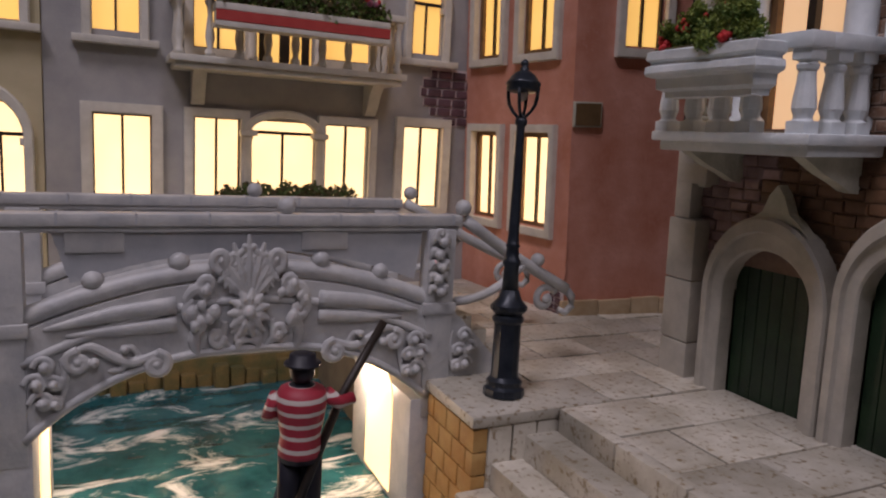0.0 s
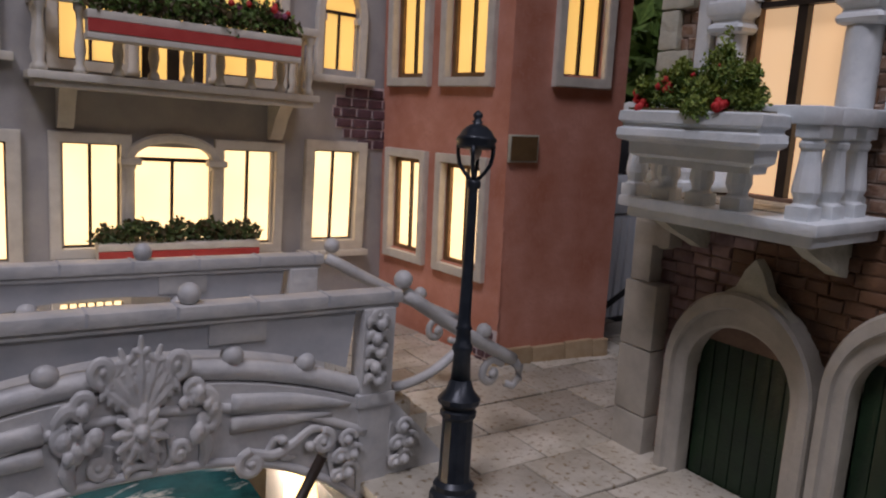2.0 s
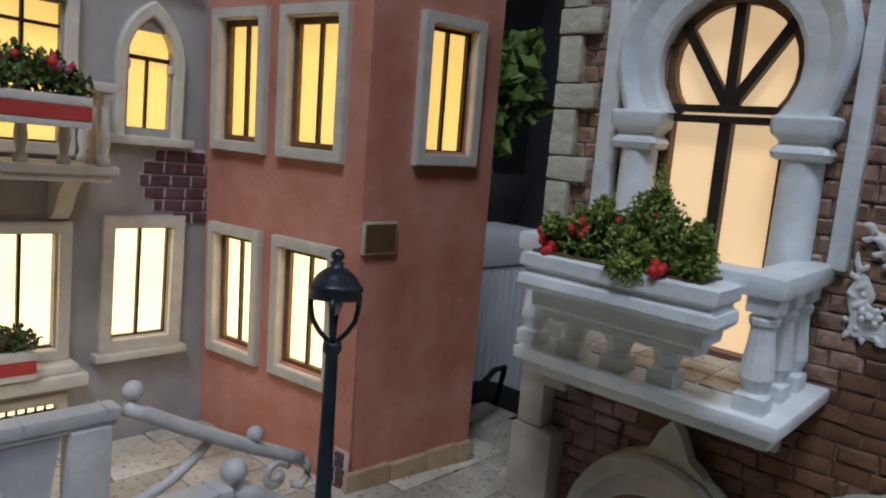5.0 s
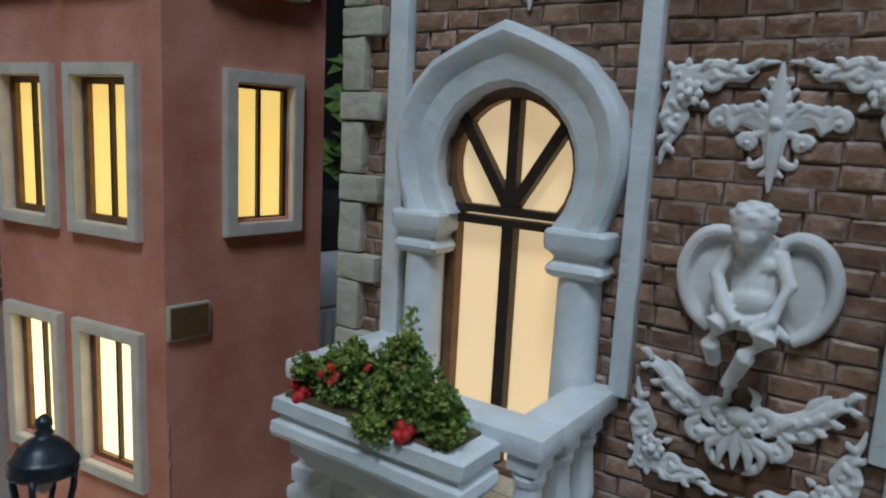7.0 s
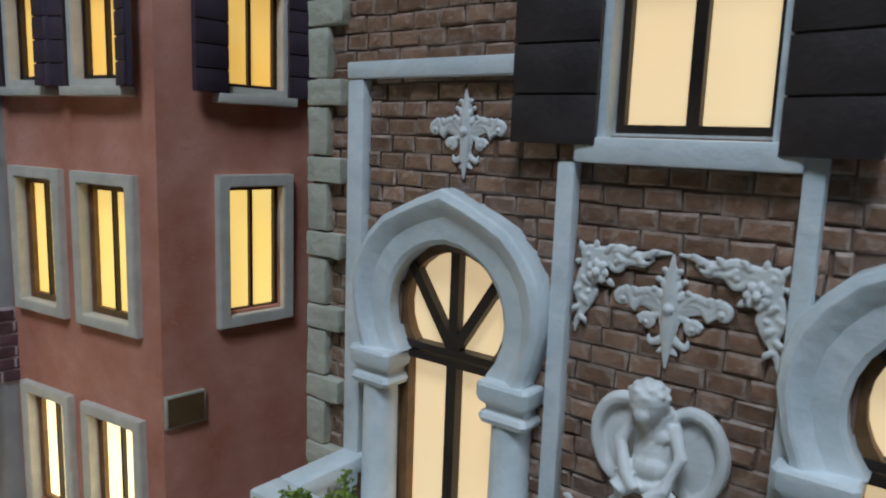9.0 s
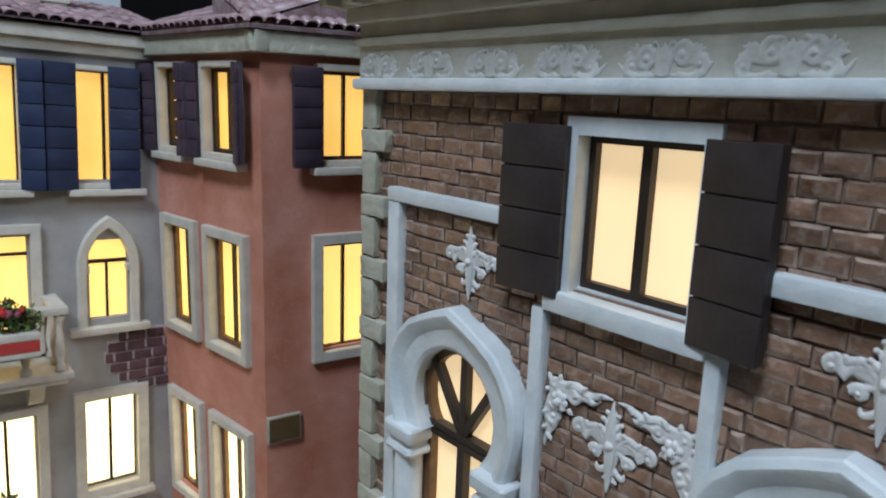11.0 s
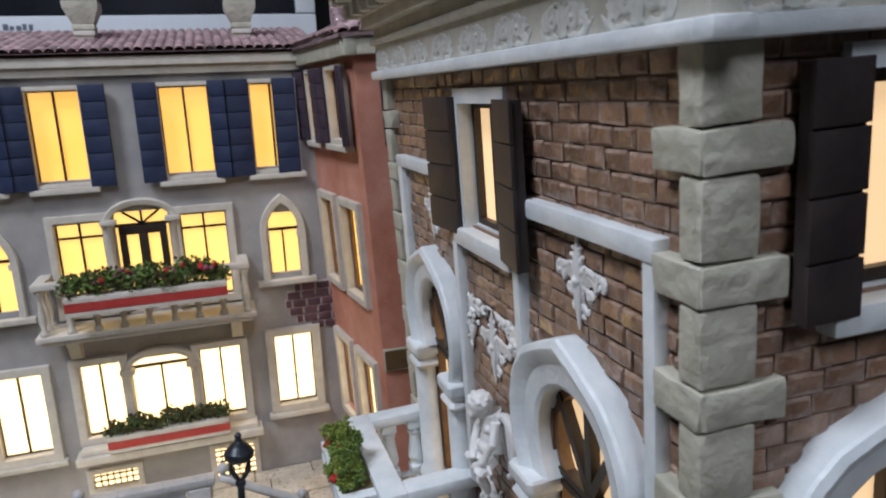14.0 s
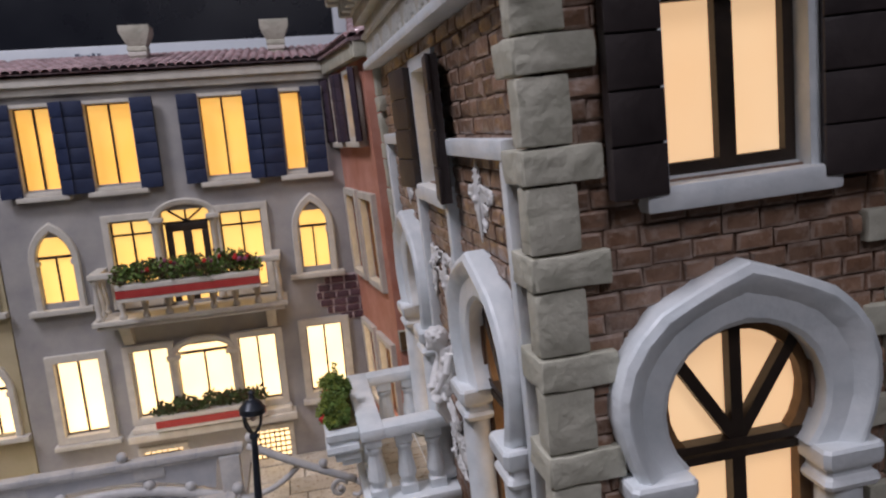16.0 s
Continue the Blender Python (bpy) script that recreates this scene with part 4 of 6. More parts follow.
def horseshoe(house, m, c, dz=0.0, foot=19.4, sx=1.0, inn=1.0):
    """A window under a pointed horseshoe arch on two columns, with dark bars."""
    mm = m @ cm(c, 0, dz) @ Matrix.Diagonal((sx, 1, 1, 1))
    half = [(-3.15, 27.15), (-3.5, 28.2), (-3.7, 29.2), (-3.66, 30.0), (-3.42, 30.8), (-3.0, 31.45), (-2.4, 32.05), (-1.7, 32.4), (-0.95, 32.75), (0, 33.12)]
    outer = half + [(-x, z) for x, z in half[-2::-1]]
    n = len(half)
    angs = [-42 + 132 * k / (n - 1) for k in range(n)]
    ins = [(-2.28 * inn * math.cos(radians(a)), 28.95 + 2.36 * math.sin(radians(a))) for a in angs]
    inner = ins + [(-x, z) for x, z in ins[-2::-1]]
    win = part("window", band(bmesh.new(), outer, inner, ((0, 0.1), (0.0, -0.75), (0.03, -0.85), (0.16, -0.95), (0.22, -0.93), (0.5, -0.62), (0.9, -0.55), (1, -0.45), (1, 0.4))), WHITE, house, "white ogee horseshoe arch", m=mm)
    for sd in (-1, 1):
        x = sd * 2.66
        col = part("column", lathe(bmesh.new(), ((0.85, foot), (0.85, foot + 0.4), (0.66, foot + 0.6), (0.62, 25.9), (0.58, 26.3)), (x, -0.35, 0), 14), WHITE, win, "white painted column", m=mm, smooth=True)
        part("capital", moulded(x, ((26.05, 0.66), (26.12, 0.78), (26.28, 0.84), (26.42, 0.78), (26.5, 0.68), (26.6, 0.66), (26.72, 0.74), (26.82, 0.86), (26.95, 0.9), (27.3, 0.9), (27.4, 0.84))), WHITE, win, m=mm)
        part("jamb", boxes((sd * 2.1 - 0.3, sd * 2.1 + 0.3, 0.1, 0.5, foot, 27.3)), BROWNWOOD, win, m=mm)
    part("jamb", band(bmesh.new(), [(x * 0.99, z) for x, z in inner], [(x * 0.86, 28.95 + (z - 28.95) * 0.86) for x, z in inner], ((0, 0.5), (0, 0.12), (1, 0.12), (1, 0.5))), BROWNWOOD, win, m=mm)
    part("glazing_bar", boxes((-0.2, 0.2, 0.1, 0.5, foot, 27.3)), DARKWOOD, win, m=mm)
    part("transom", boxes((-2.1, 2.1, 0.05, 0.5, 27.45, 27.7), (-2.1, 2.1, 0.05, 0.5, 27.1, 27.35)), DARKWOOD, win, m=mm)
    for ang, ln in ((0, 3.6), (-33, 3.4), (33, 3.4)):
        part("glazing_bar", boxes((-0.17, 0.17, 0.1, 0.45, 0, ln)), DARKWOOD, win, m=mm @ cm(0, 0, 27.6, 0, ang, 0))
    part("pane", boxes((-2.6, 0, 0.55, 0.6, foot, 32.2)), GLOW_BRICK, win, "glowing cream film", m=mm)
    part("pane", boxes((0, 2.6, 0.55, 0.6, foot, 32.2)), GLOW_BRICK, win, "glowing cream film", m=mm)


for c in ARCHES:
    horseshoe(brickhouse, B1, c, sx=1.03)
horseshoe(brickhouse, B2, 5.8, -0.08, sx=1.07)

# square windows with shutters
for m, u, dz, wide, sx, wood in ((B1, 11.85, 0, 2.5, 1.0, 0.17), (B2, 5.95, 0.45, 1.6, 0.97, 0.26)):
    mm = m @ cm(u, 0, dz) @ Matrix.Diagonal((sx, 1, 1, 1))
    win = part("window", prism(bmesh.new(), [(-2.55, 34.8), (-2.1, 34.8), (-2.1, 39.8), (2.1, 39.8), (2.1, 34.8), (2.55, 34.8), (2.55, 40.35), (-2.55, 40.35)], -0.32, 0.6), WHITE, brickhouse, "white framed square window", m=mm)
    part("sash", ring(-2.1, 2.1, 34.98, 39.8, 0.06 + wood, 0.3, 0.58, bev=0), DARKWOOD, win, m=mm)
    part("glazing_bar", boxes((-wood, wood, 0.27, 0.58, 35.0, 39.7)), DARKWOOD, win, m=mm)
    for a in (-2.1, 0):
        part("pane", boxes((a, a + 2.1, 0.6, 0.66, 34.98, 39.8)), GLOW_BRICK, win, "glowing cream film", m=mm)
    part("sill", boxes((-2.9, 2.9, -0.62, 0.15, 34.15, 34.85), bev=0.12), WHITE, win, m=mm)
    part("reveal", boxes((-2.1, 2.1, 0.16, 0.6, 34.7, 34.97)), WHITE, win, m=mm)
    shutter(brickhouse, mm, -2.3, 34.6, 40.1, wide, UMBER, angle=6, boards=4, proud=0.42, hinge_left=False, label="dark brown boarded shutter")
    shutter(brickhouse, mm, 2.35, 34.5, 40.0, 2.1, UMBER, angle=-8, boards=4, proud=0.42, hinge_left=True, label="dark brown boarded shutter")

# frieze and cornice
part("frieze_moulding", boxes((-2.1, 25.45, -0.95, 0.1, 41.0, 41.45), bev=0.15), WHITE, brickhouse, m=B1)
part("frieze", boxes((-2.0, 24.95, -0.6, 0.1, 41.45, 43.6), bev=0.03), STUCCO, brickhouse, m=B1)
for name, row in (("cornice_fillet", (-2.1, 25.3, -0.85, 0.1, 42.75, 43.05)), ("cornice_bed", (-2.2, 25.7, -1.2, 0.1, 43.6, 44.2)), ("cornice", (-2.3, 25.8, -1.35, 0.1, 44.2, 44.6))):
    part(name, boxes(row, bev=0.1), STUCCO, brickhouse, m=B1)
part("frieze_moulding", boxes((-0.42, 11.6, -0.8, 0.1, 41.0, 41.45), bev=0.15), WHITE, brickhouse, m=B2)
part("frieze", boxes((-0.08, 11.5, -0.45, 0.1, 41.46, 43.6), bev=0.03), STUCCO, brickhouse, m=B2)
for name, row in (("cornice_fillet", (-0.3, 11.5, -0.7, 0.1, 42.75, 43.05)), ("cornice_bed", (-0.6, 11.6, -1.05, 0.1, 43.61, 44.2)), ("cornice", (-0.7, 11.7, -1.2, 0.1, 44.2, 44.6))):
    part(name, boxes(row, bev=0.1), STUCCO, brickhouse, m=B2)

# doors
for c, dz, hw in ((4.3, 0.0, 3.55), (11.5, 1.1, 3.5)):
    mm = B1 @ cm(c, -0.5, 0)
    sp, top = 11.25 + dz, 15.35 + dz
    outer, inner = rounded(hw, 4.9, sp, top, 12), rounded(2.5, 4.9, sp, top - 1.65, 12)
    d = part("door_surround", band(bmesh.new(), outer, inner, ((0, 0.6), (0, -0.6), (0.08, -0.75), (0.42, -0.75), (0.48, -0.5), (0.92, -0.45), (1, -0.35), (1, 0.8))), AGED, brickhouse, "off-white rounded door surround", m=mm)
    leaf = part("door", prism(bmesh.new(), rounded(2.55, 4.9, sp, top - 1.6, 12), 0.72, 0.85), GREEN, d, "dark green boarded door", m=mm)
    for k in range(7):
        x0 = -2.45 + k * 0.7
        hh = sp + (top - 1.75 - sp) * math.sqrt(max(0.02, 1 - ((x0 + 0.33) / 2.65) ** 2))
        part("door_board", boxes((x0, x0 + 0.675, 0.58, 0.76, 4.9, hh - 0.1), bev=0.05), GREEN, d, m=mm)
    if dz:
        part("door_panel", boxes((-1.2, 1.5, 0.46, 0.6, 10.9, 12.4), bev=0.06), BRIGHTGREEN, d, "bright green painted panel", m=mm)
    ped = prism(bmesh.new(), [(-1.85, 14.35), (-1.2, 15.0), (-0.75, 15.3), (-0.4, 16.1), (0, 16.6), (0.4, 16.1), (0.75, 15.3), (1.2, 15.0), (1.85, 14.35), (1.3, 14.75), (0.6, 14.95), (0, 14.9), (-0.6, 14.95), (-1.3, 14.75)], -0.55, 0.05)
    part("pediment", ped, QUOIN, brickhouse, "weathered carved pediment over the door", m=mm @ cm(0.3, 0.1, dz + 0.25))

# balcony on the brick house
bal = thing("stone_balcony", B1 @ cm(4.4, -2, 18.5), "white painted balcony with stout balusters over green doors", "balcony")
part("slab", boxes((0.4, 9.05, -4.95, 0, 18.75, 19.2), bev=0.12), WHITE, bal, m=B1)
part("slab_moulding", boxes((0.65, 8.75, -4.6, 0, 18.3, 18.8), bev=0.12), WHITE, bal, m=B1)
part("rail", boxes((0.05, 8.65, -4.75, -3.5, 22.42, 23.05), (0.05, 1.15, -3.55, 0, 22.42, 23.05), (7.45, 8.65, -3.55, 0, 22.42, 23.05), bev=0.16), WHITE, bal, m=B1)
prof = ((0.46, 0), (0.46, 0.5), (0.36, 0.6), (0.36, 0.72), (0.47, 1.0), (0.45, 1.3), (0.37, 1.9), (0.33, 2.4), (0.4, 2.5), (0.42, 2.65), (0.34, 2.75), (0.46, 2.85), (0.46, 3.28))


def stout_baluster(u, y):
    bm = lathe(bmesh.new(), prof[1:-1], (u, y, 19.16), 12)
    box(bm, u - 0.43, u + 0.43, y - 0.43, y + 0.43, 19.16, 19.68, bev=0.06)
    box(bm, u - 0.43, u + 0.43, y - 0.43, y + 0.43, 21.98, 22.46, bev=0.06)
    part("baluster", bm, WHITE, bal, m=B1)


for u in (0.65, 2.3, 3.9, 5.5, 8.05):
    stout_baluster(u, -4.15)
for u in (0.65, 8.05):
    for y in (-2.6, -1.1):
        stout_baluster(u, y)
for u in (1.4, 7.6):
    part("corbel", prism(bmesh.new(), [(-3.6, 18.25), (0, 18.25), (0, 16.7), (-0.6, 16.8), (-1.4, 17.2), (-2.4, 17.6)], -0.3, 0.3), QUOIN, bal, m=B1 @ cm(u, 0, 0, 0, 0, 90))
for i in range(5):
    for j in range(3):
        part("floor_tile", boxes((1.1 + i * 1.28, 2.3 + i * 1.28, -3.4 + j * 1.1, -2.36 + j * 1.1, 19.14, 19.26), bev=0.03), STONE, bal, m=B1)
trough = thing("planter", B1 @ cm(4.2, -5.5, 20.4), "white moulded planter with green shrub and red flowers on balcony", "planter")
prof = ((20.65, 0.7), (20.9, 0.7), (21.05, 0.42), (21.5, 0.38), (21.62, 0.05), (21.75, 0.0), (22.0, 0.05), (22.08, 0.22), (22.18, 0.22), (22.3, 0.06), (22.65, 0.06), (22.72, 0.2))
bm = bmesh.new()
rings = [[bm.verts.new(q) for q in ((1.35 + d, -4.77, z), (7.6 - d, -4.77, z), (7.6 - d, -6.45 + d, z), (1.35 + d, -6.45 + d, z))] for z, d in prof]
for p, q in zip(rings, rings[1:]):
    for k in range(4):
        bm.faces.new((p[k], p[(k + 1) % 4], q[(k + 1) % 4], q[k]))
bm.faces.new(rings[0][::-1]), bm.faces.new(rings[-1])
bmesh.ops.subdivide_edges(bm, edges=bm.edges[:], cuts=3)
for v in bm.verts:
    v.co += 0.05 * noise.noise_vector(v.co * 1.7)
part("box", bm, WHITE, trough, m=B1)
part("soil", boxes((1.7, 7.0, -6.2, -4.7, 22.5, 22.8)), FOILD, trough, m=B1)
rnd = random.Random(31)
cl = [(2.4, -5.5, 23.1, 0.6, 0.5, 0.5), (2.9, -5.3, 23.6, 0.5, 0.5, 0.5), (3.4, -5.7, 23.2, 0.7, 0.6, 0.5), (4.0, -5.4, 23.7, 0.6, 0.6, 0.5), (4.5, -5.6, 23.3, 0.7, 0.7, 0.6), (4.9, -5.3, 24.2, 0.6, 0.6, 0.6), (5.3, -5.5, 24.6, 0.3, 0.3, 0.4), (5.7, -5.6, 24.0, 0.6, 0.6, 0.6), (6.1, -5.6, 23.3, 0.6, 0.6, 0.6), (6.6, -5.5, 23.2, 0.5, 0.5, 0.4), (4.9, -6.3, 22.7, 0.6, 0.35, 0.4), (6.7, -5.9, 23.0, 0.5, 0.3, 0.2)]
cl += [(rnd.uniform(2.2, 6.8), rnd.uniform(-6.1, -4.9), rnd.uniform(23.0, 24.2), 0.3, 0.3, 0.35) for k in range(14)]
part("foliage", leaf_cloud(cl, 9500, 0.145, 11), FOIL, trough, "small-leaved green shrub", m=B1, kind="stuff")
part("sprig", leaf_cloud([(c[0], c[1] - 0.1, c[2] + 0.15, c[3], c[4], c[5]) for c in cl * 4] + [(5.2, -5.4, 25.2, 0.2, 0.2, 0.6)], 5200, 0.16, 12), FOILB, trough, "yellow-green sprigs", m=B1, kind="stuff")
rnd = random.Random(5)
for u, y, z, r in ((1.95, -5.9, 23.2, 0.3), (2.15, -6.1, 22.95, 0.28), (1.9, -5.5, 23.5, 0.2), (3.1, -5.9, 23.7, 0.27), (3.35, -6.0, 23.55, 0.2), (4.2, -5.8, 24.0, 0.13), (5.8, -6.35, 22.95, 0.27), (5.4, -5.9, 24.3, 0.1)):
    f = bmesh.new()
    for k in range(7):
        ball(f, (rnd.uniform(-0.6, 0.6) * r, rnd.uniform(-0.6, 0.6) * r, rnd.uniform(-0.6, 0.6) * r), r * 0.55, segs=6)
    part("flower", f, PETAL, trough, "red bloom", m=B1 @ cm(u, y, z), smooth=True)

# ---- bridge ----
bridge = thing("bridge", FG @ cm(5, 34, 0), "white painted carved footbridge with ball finials", "bridge")
XC, Y0, Y1 = 4.9, 30.5, 38.6


def arc_z(x, peak, drop, half):
    return peak - drop * ((x - XC) / half) ** 2


XS = [-6.0 + k * (15.9 + 6.0) / 40 for k in range(41)]
soffit = lambda x: 9.2 - 3.4 * (abs(x - XC) / 9.0) ** 2.6 if abs(x - XC) < 9.0 else 5.8
for y, out in ((Y0, -1), (Y1, 1)):
    bm = bmesh.new()
    xs = [-4.0 + k * 17.8 / 40 for k in range(41)]
    prism(bm, [(x, soffit(x)) for x in xs] + [(x, arc_z(x, 12.5, 1.9, 9.0)) for x in reversed(xs)], y - 0.45, y + 0.45)
    part("fascia", bm, BRIDGE, bridge, m=FG)
    part("arch_moulding", tube(bmesh.new(), [(x, y + out * 0.4, arc_z(x, 11.6, 2.4, 9.0)) for x in xs], 0.22, 8), BRIDGE, bridge, m=FG, smooth=True)
    part("arch_edge", tube(bmesh.new(), [(x, y + out * 0.45, soffit(x) + 0.15) for x in xs], 0.2, 8), BRIDGE, bridge, m=FG, smooth=True)
    part("arched_rail", tube(bmesh.new(), [(x, y, arc_z(x, 12.95, 1.9, 9.0)) for x in xs], 0.42, 10), BRIDGE, bridge, m=FG, smooth=True)
    bm = bmesh.new()
    prism(bm, [(x, arc_z(x, 13.75, 2.0, 9.0)) for x in xs[4:-2]] + [(13.3, 15.0), (-3.0, 15.0)], y - 0.14, y + 0.14)
    part("panel", bm, PANEL, bridge, "grey-white sheet panel", m=FG)
    part("top_rail", boxes((-6.5, 15.3, y - 0.5, y + 0.5, 14.85, 15.4), (-6.5, 15.2, y - 0.35, y + 0.35, 14.6, 14.9), bev=0.14), BRIDGE, bridge, m=FG)
    for x0 in (-2.4, 7.2):
        part("rail_block", boxes((x0, x0 + 2.2, y - 0.26, y + 0.26, 13.75, 14.62), bev=0.08), BRIDGE, bridge, m=FG)
    for k in range(8):
        part("rail_joint", boxes((-5.6 + k * 2.9, -5.5 + k * 2.9, y - 0.515, y + 0.515, 14.95, 15.42)), PANEL, bridge, m=FG)
    for x in (6.54, 15.5 if out < 0 else 15.9):
        part("ball_finial", ball(bmesh.new(), (x, y, 15.75), 0.42), BRIDGE, bridge, m=FG, smooth=True)
    for x in (-1.4, 1.93, 8.15, 11.1):
        part("ball_finial", ball(bmesh.new(), (x, y, arc_z(x, 13.5, 1.9, 9.0)), 0.45), BRIDGE, bridge, m=FG, smooth=True)
    for x in (14.2, -4.6):
        part("post", boxes((x - 0.75, x + 0.75, y - 0.55, y + 0.5, 5.0, 14.7), (x - 0.9, x + 0.9, y - 0.65, y + 0.6, 10.4, 11.0), bev=0.1), BRIDGE, bridge, m=FG)
        part("pier", boxes((x - 1.3, x + 0.9, y - 0.5 if out < 0 else y - 3.2, y + 3.2 if out < 0 else y + 0.5, -1.5, 6.0), bev=0.12), BRIDGE, bridge, m=FG)
    # handrail down to the paving
    ex, ez, ey = (22.2, 11.3, y + 0.1) if out < 0 else (23.6, 11.3, y - 1.0)
    at = lambda s: (15.6 + (ex - 15.6) * s, y + (ey - y) * s, 15.15 + (ez - 15.15) * s - 0.15 * math.sin(math.pi * s))
    part("handrail", tube(bmesh.new(), [at(k / 10) for k in range(11)], 0.33, 8), BRIDGE, bridge, m=FG, smooth=True)
    bx = at(0.7)
    part("ball_finial", ball(bmesh.new(), (bx[0], bx[1], bx[2] + 0.62), 0.38), BRIDGE, bridge, m=FG, smooth=True)
    part("brace", tube(bmesh.new(), [(15.3 + 4.2 * s, y, 10.9 + 2.1 * s ** 2.2) for s in [k / 8 for k in range(9)]], 0.24, 8), BRIDGE, bridge, m=FG, smooth=True)
    bm = bmesh.new()
    volute(bm, 0, 0, 0.75, 1.2, 0.5, 1, 0.2, 0.12)
    part("scroll", bm, BRIDGE, bridge, m=FG @ cm(ex - 1.3, ey, ez - 0.55), smooth=True)
    part("rail_foot", tube(bmesh.new(), [(ex - 0.05, ey, ez), (ex + 0.45, ey, ez - 0.5), (ex + 0.5, ey, ez - 1.05), (ex + 0.1, ey, ez - 1.4), (ex - 0.35, ey, ez - 1.2)], 0.26, 8, 0.7), BRIDGE, bridge, m=FG, smooth=True)
    part("cheek", prism(bmesh.new(), [(15.0, 6), (18.2, 6), (18.2, 7.2), (16.6, 9.0), (15.0, 10.6)], y - 0.4, y + 0.4), BRIDGE, bridge, m=FG)
deck = bmesh.new()
xs = [-6 + k * 22 / 30 for k in range(31)]
prism(deck, [(x, soffit(x) + 0.2) for x in xs] + [(x, arc_z(x, 12.0, 2.0, 9.0)) for x in reversed(xs)], Y0 + 0.4, Y1 - 0.4)
part("deck", deck, BRIDGE, bridge, "arched deck", m=FG)
for k in range(4):
    part("stair", boxes((15.6 + k * 0.95, 16.6 + k * 0.95, Y0 + 0.4, Y1 - 0.4, GROUND - 0.1, 10.0 - 0.8 * k), bev=0.08), STONE, bridge, "worn stone stair", m=FG)
# lit inner pier faces, their brightness put in as glowing panels
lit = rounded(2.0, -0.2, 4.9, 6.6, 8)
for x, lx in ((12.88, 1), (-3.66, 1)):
    part("lit_opening", prism(bmesh.new(), lit, -0.03, 0.03), GLOW_LOW, bridge, "glowing white panel for the lit inner face of the pier", m=FG @ cm(x, 34.4, 0, 0, 0, 90))
for x in (11.5, -2.0):
    point_lamp("bridge_lamp", FG @ Vector((x / 100, 0.36, 0.055)), 0.17, (1.0, 0.86, 0.62), 0.01)

# ---- street lamp ----
lamp = thing("street_lamp", FG @ cm(16.5, 27.0, 7.0), "blue-black cast-iron street lamp on a stone block", "street lamp")
LM = FG @ cm(16.5, 27.0, 7.0, -5.3, 2.8, 0) @ Matrix.Diagonal((0.98, 0.98, 0.971, 1))
LH = LM @ Matrix.Diagonal((1.2, 1.2, 1, 1))
part("base", lathe(bmesh.new(), ((1.02, 0), (1.02, 0.35), (0.85, 0.5), (0.9, 0.75), (0.72, 0.95), (0.68, 1.2), (0.66, 3.6), (0.78, 3.75), (0.78, 3.95), (0.66, 4.05), (0.9, 4.3), (0.92, 4.5), (0.6, 4.85), (0.45, 5.3)), segs=12), IRON, lamp, m=LM)
part("post", lathe(bmesh.new(), ((0.42, 5.2), (0.36, 6.4), (0.44, 6.6), (0.44, 6.75), (0.34, 6.9), (0.3, 7.4), (0.37, 7.5), (0.3, 7.62), (0.27, 8.0), (0.2, 13.2), (0.2, 13.4), (0.3, 13.5), (0.3, 13.7), (0.2, 13.85)), segs=12), IRON, lamp, m=LM, smooth=True)
for k in range(4):
    a = math.pi / 4 + k * math.pi / 2
    part("bracket", tube(bmesh.new(), [(r * math.cos(a), r * math.sin(a), z) for r, z in ((0.12, 13.8), (0.36, 14.1), (0.54, 14.45), (0.6, 14.8), (0.62, 15.2))], 0.075, 6), IRON, lamp, m=LH, smooth=True)
part("hood", lathe(bmesh.new(), ((0.3, 15.05), (0.64, 15.1), (0.7, 15.2), (0.66, 15.34), (0.72, 15.42), (0.68, 15.55), (0.62, 15.6), (0.5, 15.85), (0.3, 16.05), (0.15, 16.12), (0.2, 16.22), (0.11, 16.3), (0.18, 16.42), (0.16, 16.55), (0.03, 16.68)), segs=16), IRON, lamp, m=LH, smooth=True)
part("bulb", lathe(bmesh.new(), ((0.05, 14.6), (0.17, 14.7), (0.25, 14.9), (0.24, 15.1)), segs=12), material("frosted_bulb", (0.5, 0.42, 0.36), (0.6, 0.5, 0.44), 90, 0.3), lamp, "unlit frosted bulb", m=LM, smooth=True)

# ---- gondola and its figure ----
gm = FG @ cm(5.3, 20.5, 0.2, 0, 0, -8)
gond = thing("gondola", gm, "black gondola with golden trim on the canal", "boat")
bm = bmesh.new()
rows = []
for k in range(15):
    s = k / 14 * 2 - 1
    w, lift = 1.9 * (1 - abs(s) ** 2.4) + 0.05, 2.6 * abs(s) ** 3
    rows.append([bm.verts.new((x * w, s * 7.8, z + lift)) for x, z in ((-1, 2.0), (-0.8, 0.4), (0, 0), (0.8, 0.4), (1, 2.0), (0.85, 2.0), (0.6, 0.8), (-0.6, 0.8), (-0.85, 2.0))])
for p, q in zip(rows, rows[1:]):
    for k in range(9):
        bm.faces.new((p[k], p[(k + 1) % 9], q[(k + 1) % 9], q[k]))
part("hull", bm, IRON, gond, m=gm)
GOLD = material("gold_trim", (0.55, 0.30, 0.05), (0.65, 0.40, 0.10), 90, 0.3, 0.2, 400, metal=0.7)
part("seat", boxes((-1.2, 1.2, 2.0, 3.6, 0.8, 1.8), bev=0.15), GOLD, gond, "golden seat", m=gm)
part("stern_ornament", tube(bmesh.new(), [(-1.55, 3.0, 1.9), (-2.3, 3.1, 2.5), (-2.5, 3.2, 3.3), (-2.1, 3.3, 3.9), (-1.5, 3.3, 4.1)], 0.16, 6), GOLD, gond, m=gm)


